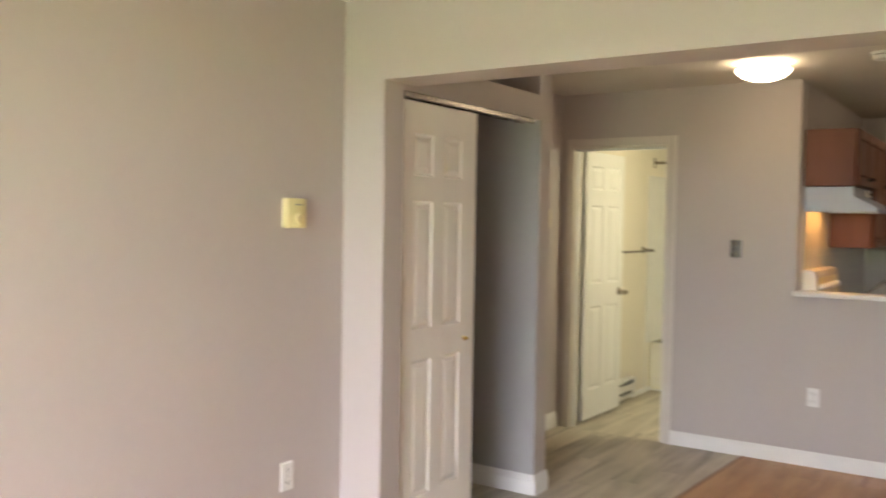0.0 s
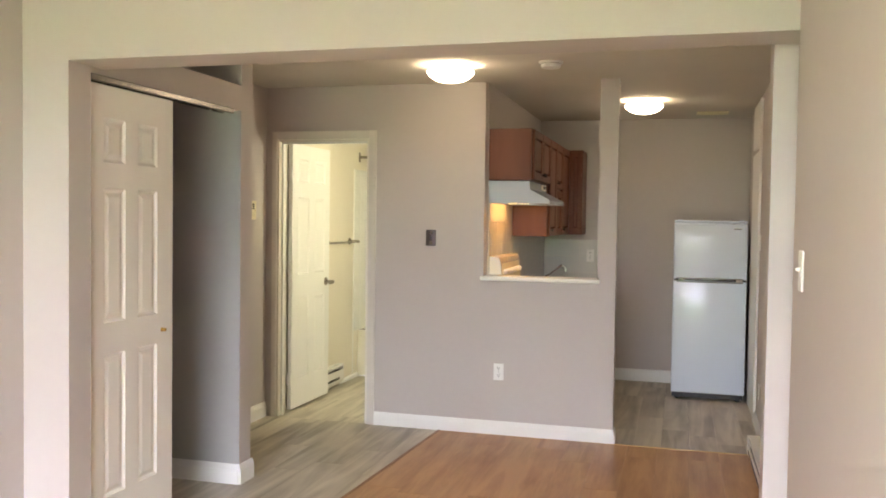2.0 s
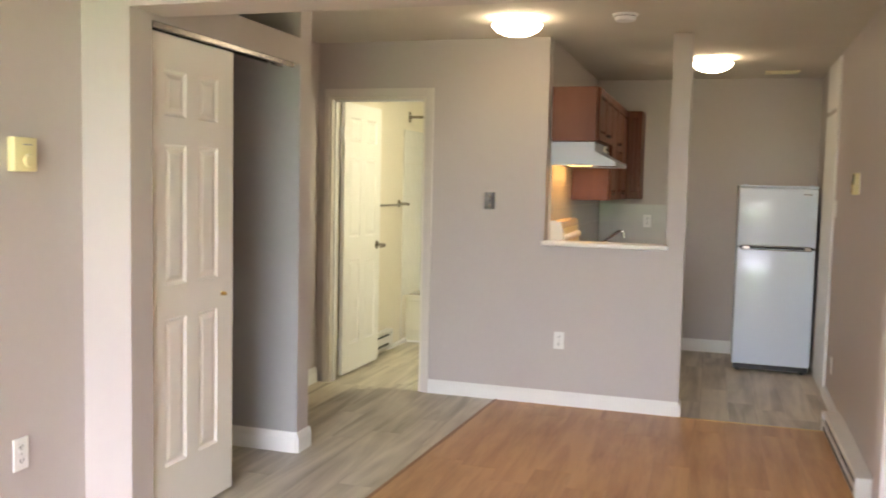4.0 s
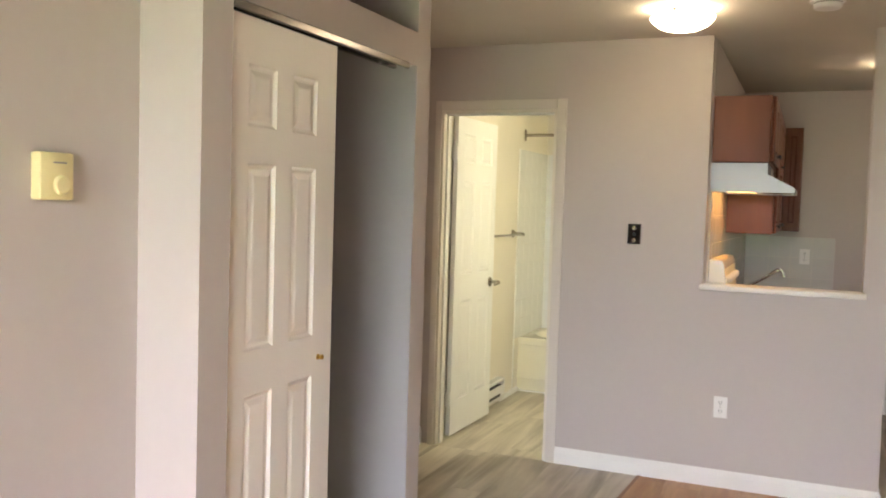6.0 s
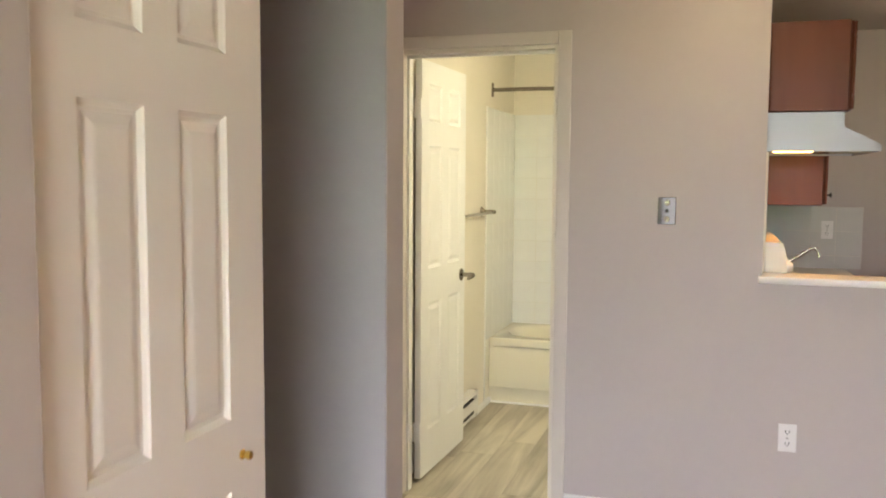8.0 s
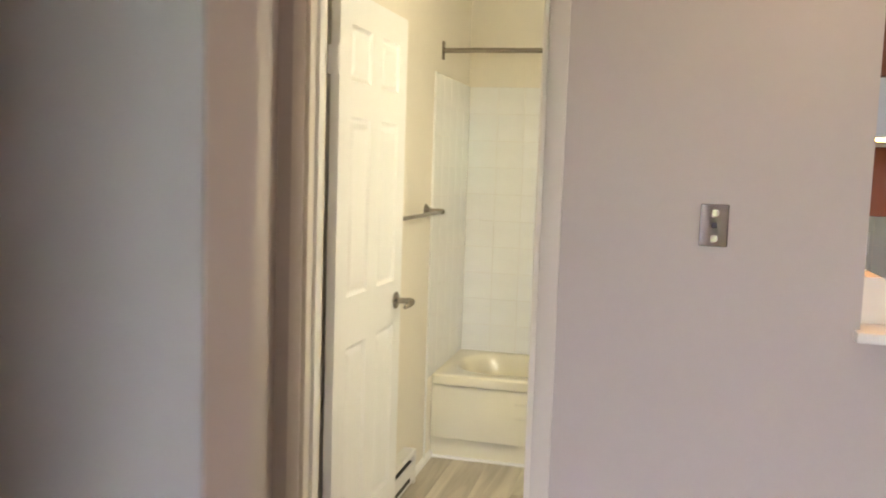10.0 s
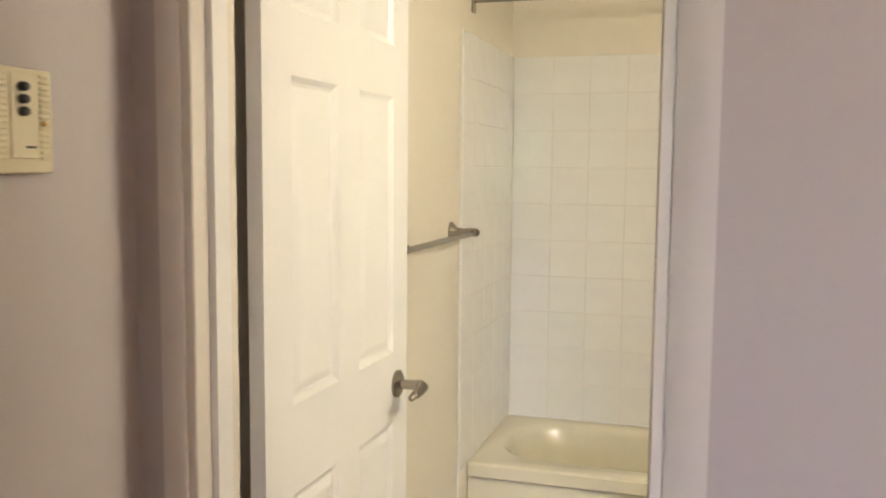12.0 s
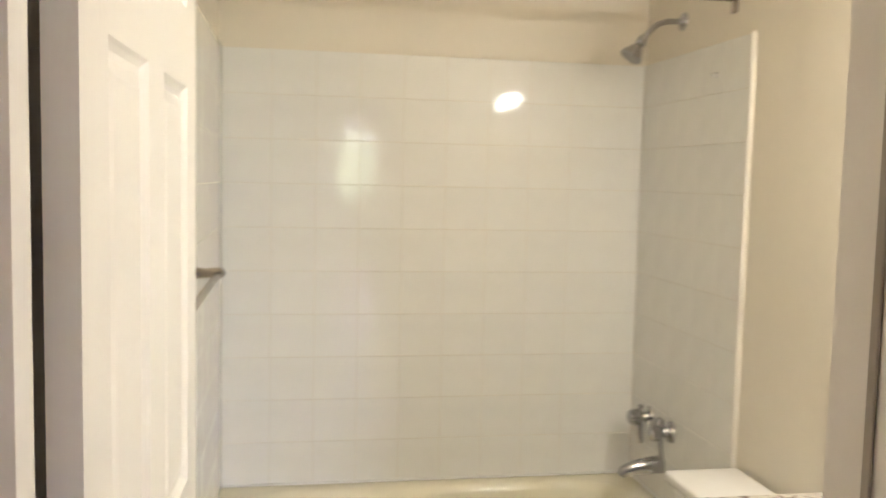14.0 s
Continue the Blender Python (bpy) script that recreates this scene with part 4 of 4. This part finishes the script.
def oval(x0, x1, y0, y1, r, z, n=12):
    """A rounded rectangle of points at height z."""
    pts = []
    for cx, cy, a0 in ((x1 - r, y1 - r, 0), (x0 + r, y1 - r, 90), (x0 + r, y0 + r, 180), (x1 - r, y0 + r, 270)):
        for k in range(n):
            a = radians(a0 + 90 * k / (n - 1))
            pts.append((cx + r * math.cos(a), cy + r * math.sin(a), z))
    return pts


bm = bmesh.new()
loops = [oval(TX0, TX1, TY0, TY1, 0.012, TZ - 0.050), oval(TX0, TX1, TY0, TY1, 0.012, TZ - 0.008), oval(TX0 + 0.006, TX1 - 0.006, TY0 + 0.006, TY1 - 0.006, 0.014, TZ),
         oval(TX0 + 0.060, TX1 - 0.060, TY0 + 0.085, TY1 - 0.050, 0.20, TZ + 0.002), oval(TX0 + 0.075, TX1 - 0.072, TY0 + 0.098, TY1 - 0.062, 0.20, TZ - 0.006),
         oval(TX0 + 0.092, TX1 - 0.082, TY0 + 0.110, TY1 - 0.075, 0.20, TZ - 0.03), oval(TX0 + 0.15, TX1 - 0.10, TY0 + 0.135, TY1 - 0.10, 0.19, 0.25),
         oval(TX0 + 0.24, TX1 - 0.13, TY0 + 0.165, TY1 - 0.135, 0.17, 0.11), oval(TX0 + 0.32, TX1 - 0.19, TY0 + 0.22, TY1 - 0.19, 0.12, 0.085)]
vs = [[bm.verts.new(p) for p in lp] for lp in loops]
for a, b in zip(vs, vs[1:]):
    for k in range(len(a)):
        bm.faces.new((a[k], a[(k + 1) % len(a)], b[(k + 1) % len(a)], b[k]))
bm.faces.new(vs[-1])
part("basin", bm, ENAMEL, tub)
apron = part("apron", boxes((-2.735, TX1 + 0.012, TY0 + 0.022, TY0 + 0.05, 0.0, 0.405)), ENAMEL, tub)
bm = box(bmesh.new(), TX0 + 0.001, TX1 - 0.02, TY0 + 0.014, TY0 + 0.022, 0.108, 0.374, bevel=0.003, segments=2)
for v in bm.verts:
    if v.co.z < 0.2 and v.co.y < TY0 + 0.018:
        v.co.y -= 0.022
part("raised_panel", bm, ENAMEL, apron)
for z, y in ((0.305, TY0 + 0.0065), (0.235, TY0 + 0.0012)):
    part("moulded_rib", box(bmesh.new(), -2.30, -1.45, y - 0.003, y + 0.004, z, z + 0.012, bevel=0.003, segments=2), ENAMEL, apron)
part("floor_caulk", boxes((-2.733, TX1, TY0 - 0.004, TY0 + 0.022, 0.0, 0.010), bevel=0.003), TRIM, tub)
part("caulk", boxes((TX0, TX1, TY1 - 0.006, TY1 + 0.001, TZ, TZ + 0.007), (TX0, TX0 + 0.006, TY0, TY1, TZ, TZ + 0.007), (TX1 - 0.006, TX1, TY0, TY1, TZ, TZ + 0.007), bevel=0.002), TRIM, tub)
bm = lathe(bmesh.new(), [(0, 0), (0.038, 0), (0.036, 0.006), (0, 0.010)], (TX1 - 0.10, 8.0, 0.335), "-x")
part("overflow_plate", bm, CHROME, tub)

rod = thing("shower_rod", "brushed metal shower curtain rod with flat wall flanges", "shower rod", (-1.97, 7.75, 2.04))
part("tube", tube(bmesh.new(), [(-2.729, 7.75, 2.04), (-1.246, 7.75, 2.04)], 0.0125), NICKEL, rod)
for x0, x1 in ((-2.735, -2.725), (-1.250, -1.24)):
    part("flange", box(bmesh.new(), x0, x1, 7.735, 7.765, 1.995, 2.085, bevel=0.003), NICKEL, rod)

bar = thing("towel_bar", "brushed nickel towel bar on the bathroom wall", "towel bar", (-2.66, 7.15, 1.27))
part("rod", tube(bmesh.new(), [(-2.662, 6.842, 1.262), (-2.662, 7.55, 1.262)], 0.0085), NICKEL, bar)
for y in (6.876, 7.52):
    p = part("bracket", lathe(bmesh.new(), [(0, 0), (0.032, 0), (0.032, 0.004), (0.026, 0.010), (0.014, 0.022), (0.011, 0.045), (0.013, 0.058), (0.013, 0.082), (0, 0.086)], (-2.735, y, 1.266), "x"), NICKEL, bar)
part("end_finial", lathe(bmesh.new(), [(0, 0), (0.012, 0), (0.014, 0.01), (0.012, 0.024), (0.006, 0.028), (0, 0.028)], (-2.662, 7.545, 1.262), "y"), NICKEL, bar)

XR = -1.25
shower = thing("shower_fixture", "chrome shower head on a bent arm", "shower", (XR, 8.09, 2.03))
part("wall_flange", lathe(bmesh.new(), [(0, 0), (0.030, 0), (0.028, 0.006), (0.012, 0.012), (0, 0.012)], (XR + 0.01, 8.09, 2.03), "-x"), DARKCHROME, shower)
part("arm", tube(bmesh.new(), [(XR, 8.09, 2.03), (XR - 0.05, 8.09, 2.028), (XR - 0.085, 8.088, 2.015), (XR - 0.115, 8.086, 1.985), (XR - 0.13, 8.085, 1.965)], 0.0095), DARKCHROME, shower)
hm = Matrix.Translation((XR - 0.128, 8.085, 1.968)) @ Matrix.Rotation(radians(215), 4, "Y")
bm = lathe(bmesh.new(), [(0, -0.005), (0.016, -0.004), (0.017, 0.018), (0.012, 0.024), (0.020, 0.036), (0.036, 0.066), (0.037, 0.074), (0.033, 0.076)], (0, 0, 0), "z")
bmesh.ops.transform(bm, matrix=hm, verts=bm.verts)
hd = part("head", bm, DARKCHROME, shower)
bm = lathe(bmesh.new(), [(0.033, 0.075), (0.02, 0.077), (0, 0.077)], (0, 0, 0), "z")
bmesh.ops.transform(bm, matrix=hm, verts=bm.verts)
part("spray_face", bm, GREYPLASTIC, hd)

taps = thing("bath_taps", "chrome two-handle bath taps on the tiled wall", "taps", (XR, 8.1, 0.68))
for y, z in ((8.20, 0.69), (8.03, 0.685)):
    h = part("handle", lathe(bmesh.new(), [(0, 0), (0.036, 0), (0.033, 0.008), (0.018, 0.015), (0.015, 0.028), (0.024, 0.036), (0.029, 0.052), (0.025, 0.074), (0.016, 0.080), (0, 0.081)], (XR, y, z), "-x"), DARKCHROME, taps)
    part("lever", tube(bmesh.new(), [(XR - 0.035, y, z + 0.045), (XR - 0.045, y - 0.008, z), (XR - 0.045, y - 0.02, z - 0.05), (XR - 0.04, y - 0.026, z - 0.085)], [0.010, 0.012, 0.010, 0.007]), DARKCHROME, h)
part("diverter", lathe(bmesh.new(), [(0, 0), (0.022, 0), (0.020, 0.008), (0.011, 0.014), (0.011, 0.030), (0.016, 0.040), (0, 0.046)], (XR, 8.115, 0.69), "-x"), DARKCHROME, taps)
spout = thing("bath_spout", "chrome tapered bath spout", "spout", (XR, 8.09, 0.55))
part("body", tube(bmesh.new(), [(XR, 8.09, 0.555), (XR - 0.04, 8.09, 0.555), (XR - 0.10, 8.09, 0.548), (XR - 0.135, 8.09, 0.535), (XR - 0.145, 8.09, 0.522)], [0.030, 0.029, 0.024, 0.020, 0.015], 20), DARKCHROME, spout)

hook = thing("wall_hook", "tiny chrome pin on the tiled wall", "hook", (XR, 7.83, 1.83))
part("pin", lathe(bmesh.new(), [(0, 0), (0.009, 0), (0.008, 0.004), (0.004, 0.007), (0.005, 0.016), (0, 0.018)], (XR, 7.83, 1.83), "-x", 14), CHROME, hook)

toilet = thing("toilet", "white porcelain toilet against the bathroom wall", "toilet", (-1.5, 7.35, 0))
part("tank_lid", box(bmesh.new(), -1.478, -1.262, 7.125, 7.575, 0.688, 0.722, bevel=0.010, segments=3), PORCELAIN, toilet)
part("tank", box(bmesh.new(), -1.462, -1.262, 7.14, 7.56, 0.36, 0.688, bevel=0.018, segments=3), PORCELAIN, toilet)
bm = bmesh.new()
lps = [oval(-1.90, -1.30, 7.23, 7.47, 0.115, 0.0), oval(-1.88, -1.32, 7.245, 7.455, 0.10, 0.12), oval(-1.92, -1.36, 7.20, 7.50, 0.145, 0.30), oval(-1.945, -1.40, 7.165, 7.535, 0.18, 0.375), oval(-1.945, -1.40, 7.165, 7.535, 0.18, 0.39)]
vs = [[bm.verts.new(p) for p in lp] for lp in lps]
for a, b in zip(vs, vs[1:]):
    for k in range(len(a)):
        bm.faces.new((a[k], a[(k + 1) % len(a)], b[(k + 1) % len(a)], b[k]))
bm.faces.new(vs[0][::-1]), bm.faces.new(vs[-1])
part("bowl", bm, PORCELAIN, toilet)
bm = bmesh.new()
lps = [oval(-1.95, -1.47, 7.16, 7.54, 0.185, 0.392), oval(-1.95, -1.47, 7.16, 7.54, 0.185, 0.412), oval(-1.93, -1.48, 7.18, 7.52, 0.165, 0.424)]
vs = [[bm.verts.new(p) for p in lp] for lp in lps]
for a, b in zip(vs, vs[1:]):
    for k in range(len(a)):
        bm.faces.new((a[k], a[(k + 1) % len(a)], b[(k + 1) % len(a)], b[k]))
bm.faces.new(vs[0][::-1]), bm.faces.new(vs[-1])
part("seat_lid", bm, PORCELAIN, toilet)
bm = bmesh.new()
tube(bm, [(-1.468, 7.19, 0.63), (-1.485, 7.19, 0.63), (-1.488, 7.24, 0.622)], [0.009, 0.008, 0.006])
part("flush_lever", bm, CHROME, toilet)

van = thing("vanity", "white bathroom vanity with a speckled granite top", "vanity", (-1.5, 6.75, 0))
part("body", boxes((-1.70, -1.242, 6.45, 7.085, 0.08, 0.79), bevel=0.003), TRIM, van)
part("toe_kick", boxes((-1.64, -1.25, 6.47, 7.07, 0.0, 0.08)), DARK, van)
for k in range(2):
    part("door", boxes((-1.72, -1.702, 6.465 + 0.31 * k, 6.76 + 0.31 * k, 0.11, 0.77), bevel=0.004), TRIM, van)
part("countertop", box(bmesh.new(), -1.745, -1.242, 6.43, 7.112, 0.79, 0.825, bevel=0.005, segments=2), GRANITE, van, "speckled granite top")


# ---- tiles ----
TILE_MESHES = {}


def tile_mesh(w, h, facing, mat):
    """A glazed tile with pillowed edges, w by h, 6 mm proud; facing: the way it looks."""
    key = (round(w, 4), round(h, 4), facing, mat.name)
    if key not in TILE_MESHES:
        bm = bmesh.new()
        t = 0.0016
        rings = []
        for inset, d in ((0.0, 0.0), (0.0002, t - 0.0007), (0.0008, t - 0.0002), (0.0024, t)):
            rings.append([(sx * (w / 2 - inset), sz * (h / 2 - inset), d) for sx, sz in ((-1, -1), (1, -1), (1, 1), (-1, 1))])
        turn = {"-y": lambda p: (p[0], -p[2], p[1]), "+x": lambda p: (p[2], p[0], p[1]), "-x": lambda p: (-p[2], p[0], p[1])}[facing]
        vs = [[bm.verts.new(turn(p)) for p in r] for r in rings]
        for a, b in zip(vs, vs[1:]):
            for k in range(4):
                bm.faces.new((a[k], a[(k + 1) % 4], b[(k + 1) % 4], b[k]))
        bm.faces.new(vs[-1])
        TILE_MESHES[key] = mesh_of("tile", bm, mat, False)
    return TILE_MESHES[key]


def tiled(name, label, facing, plane, us, ws, mat, thick=0.003):
    """A tiled field: grout backing and single tiles between the joints us (along the wall) and ws (heights)."""
    g = 0.0014 if facing == "-y" else 0.0010
    rng = random.Random(name)
    if facing == "-y":
        back = setting(name, boxes((us[0], us[-1], plane - 0.0084, plane, ws[0], ws[-1])), GROUT, label, "tiles")
    else:
        s = 1 if facing == "+x" else -1
        back = setting(name, boxes((min(plane, plane + s * 0.0084), max(plane, plane + s * 0.0084), us[0], us[-1], ws[0], ws[-1])), GROUT, label, "tiles")
    for a, b in zip(us, us[1:]):
        for c, d in zip(ws, ws[1:]):
            me = tile_mesh(b - a - g, d - c - g, facing, mat)
            j = rng.uniform(-0.0003, 0.0002)
            if facing == "-y":
                at = ((a + b) / 2, plane - 0.0084 - j, (c + d) / 2)
            else:
                at = (plane + s * (0.0084 + j), (a + b) / 2, (c + d) / 2)
            ob = piece("tile", me, back, at)
            ob.rotation_euler = (rng.gauss(0, 0.0018), rng.gauss(0, 0.0004), rng.gauss(0, 0.0018)) if facing == "-y" else (rng.gauss(0, 0.0004), rng.gauss(0, 0.0012), rng.gauss(0, 0.0012))


P = 0.1487
ws = [0.4335] + [1.922 - P * k for k in range(9, -1, -1)]
us = [-2.725] + [-2.265 - 2 * P + P * k for k in range(8)] + [-1.25]
tiled("wall_tiles_back", "glossy white square bath tiles with beige joints", "-y", 8.38, us, ws, GLAZE)
ys = [7.625] + [8.37 - P * k for k in range(5, -1, -1)]
tiled("wall_tiles_left", "glossy white square bath tiles", "+x", -2.735, ys, ws, GLAZE)
ys = [7.635] + [8.37 - P * k for k in range(4, -1, -1)]
tiled("wall_tiles_right", "glossy white square bath tiles", "-x", -1.24, ys, ws, GLAZE)
setting("trim_tiles_right", box(bmesh.new(), -1.254, -1.240, 7.622, 7.634, 0.0, 1.925, bevel=0.004, segments=2), JAMB, "white edge strip of the bath tiles", "trim")
setting("trim_tiles_left", box(bmesh.new(), -2.735, -2.726, 7.616, 7.624, 0.0, 1.925, bevel=0.003, segments=2), GLAZE, "white edge strip of the bath tiles", "trim")
ks = [0.906, 0.990, 1.147, 1.304]
tiled("wall_tiles_kitchen_back", "glossy grey white kitchen backsplash tiles", "-y", 8.38, [-1.13, -1.063, -0.908, -0.753, -0.598, -0.442], ks, KGLAZE)
ky = [6.102] + [8.37 - 0.155 * k for k in range(14, -1, -1)]
tiled("wall_tiles_kitchen_left", "glossy kitchen backsplash tiles behind the stove", "+x", -1.14, ky, [0.912, 0.990, 1.147, 1.304, 1.461, 1.592], KGLAZE)
# the kitchen's walls run slightly askew to the pass-through
_about = Matrix.Translation((-1.14, 6.1, 0))
bpy.data.objects["wall_tiles_kitchen_left"].matrix_world = _about @ Matrix.Rotation(-0.02, 4, "Z") @ _about.inverted()


# ---- floors ----
def clip(poly, a, b, c):
    """Keep the part of a polygon where a x + b y <= c."""
    out = []
    for p, q in zip(poly, poly[1:] + poly[:1]):
        fp, fq = a * p[0] + b * p[1] - c, a * q[0] + b * q[1] - c
        if fp <= 0:
            out.append(p)
        if fp * fq < 0:
            k = fp / (fp - fq)
            out.append((p[0] + k * (q[0] - p[0]), p[1] + k * (q[1] - p[1])))
    return out


def planks(name, label, region, width, length, mat, top, seed, gap=0.0012):
    """Floor planks along y, cut to a convex region, each an object with chamfered edges."""
    rng = random.Random(seed)
    xs, ys_ = [p[0] for p in region], [p[1] for p in region]
    holder = setting(name, boxes((min(xs), max(xs), min(ys_), max(ys_), -0.012, -0.010)), DARK, label, "floor")
    edges = []
    k = len(region)
    for i in range(k):
        (x0, y0), (x1, y1) = region[i], region[(i + 1) % k]
        edges.append((y1 - y0, -(x1 - x0), (y1 - y0) * x0 - (x1 - x0) * y0))
    x = min(xs) - 0.3 * width
    while x < max(xs):
        y = min(ys_) - rng.uniform(0.1, 1.0) * length
        while y < max(ys_):
            poly = [(x + gap, y + gap), (x + width - gap, y + gap), (x + width - gap, y + length - gap), (x + gap, y + length - gap)]
            for a, b, c in edges:
                poly = clip(poly, a, b, c) if len(poly) > 2 else []
            clean = []
            for p in poly:
                if not clean or (abs(p[0] - clean[-1][0]) + abs(p[1] - clean[-1][1])) > 0.002:
                    clean.append(p)
            if len(clean) > 2:
                cx, cy = sum(p[0] for p in clean) / len(clean), sum(p[1] for p in clean) / len(clean)
                bm = bmesh.new()
                rings = []
                for s, z in ((0.0, -0.008), (0.0, top - 0.0007), (0.0009, top)):
                    ring = []
                    for px, py in clean:
                        d = Vector((cx - px, cy - py))
                        d = d.normalized() * s if d.length > 1e-4 else d
                        ring.append(bm.verts.new((px + d.x - cx, py + d.y - cy, z)))
                    rings.append(ring)
                n = len(clean)
                for r0, r1 in zip(rings, rings[1:]):
                    for i in range(n):
                        bm.faces.new((r0[i], r0[(i + 1) % n], r1[(i + 1) % n], r1[i]))
                bm.faces.new(rings[-1])
                piece("plank", mesh_of("plank", bm, mat), holder, (cx, cy, 0))
            y += length
        x += width


EDGE = lambda y: -1.44 - (6.0 - y) * 0.0575
planks("floor_living", "orange oak laminate planks", [(-2.372, -2.0), (0.498, -2.0), (0.498, 3.08), (-2.372, 3.08)], 0.19, 1.28, LAMINATE, 0.001, 3, 0.0004)
planks("floor_laminate", "orange oak laminate planks", [(EDGE(3.08), 3.08), (0.745, 3.08), (0.745, 5.985), (EDGE(5.985), 5.985)], 0.19, 1.28, LAMINATE, 0.001, 5, 0.0004)
planks("floor_entry", "grey oak vinyl planks", [(-2.79, 3.08), (EDGE(3.08), 3.08), (EDGE(6.0), 6.0), (-2.79, 6.0)], 0.18, 1.22, VINYL, 0.0, 7, 0.0006)
planks("floor_bath", "grey oak vinyl planks", [(-2.735, 6.0), (-1.24, 6.0), (-1.24, 7.78), (-2.735, 7.78)], 0.18, 1.22, VINYL, 0.0, 9, 0.0006)
planks("floor_kitchen", "grey oak vinyl planks", [(-1.14, 5.985), (0.745, 5.985), (0.745, 8.38), (-1.14, 8.38)], 0.18, 1.22, VINYL, 0.0, 11, 0.0006)
bm = bmesh.new()
extrude(bm, [(EDGE(6.0) - 0.008, 5.99), (EDGE(6.0) + 0.008, 5.99), (EDGE(3.08) + 0.008, 3.08), (EDGE(3.08) - 0.008, 3.08)], 0.0, 0.004, "z")
setting("trim_transition", bm, MOULDING, "narrow wooden transition strip between floors", "trim")
setting("trim_kitchen_threshold", box(bmesh.new(), -0.248, 0.64, 5.975, 5.992, 0.0, 0.004, bevel=0.001), GOLD, "thin brass edge strip at the kitchen floor", "trim")
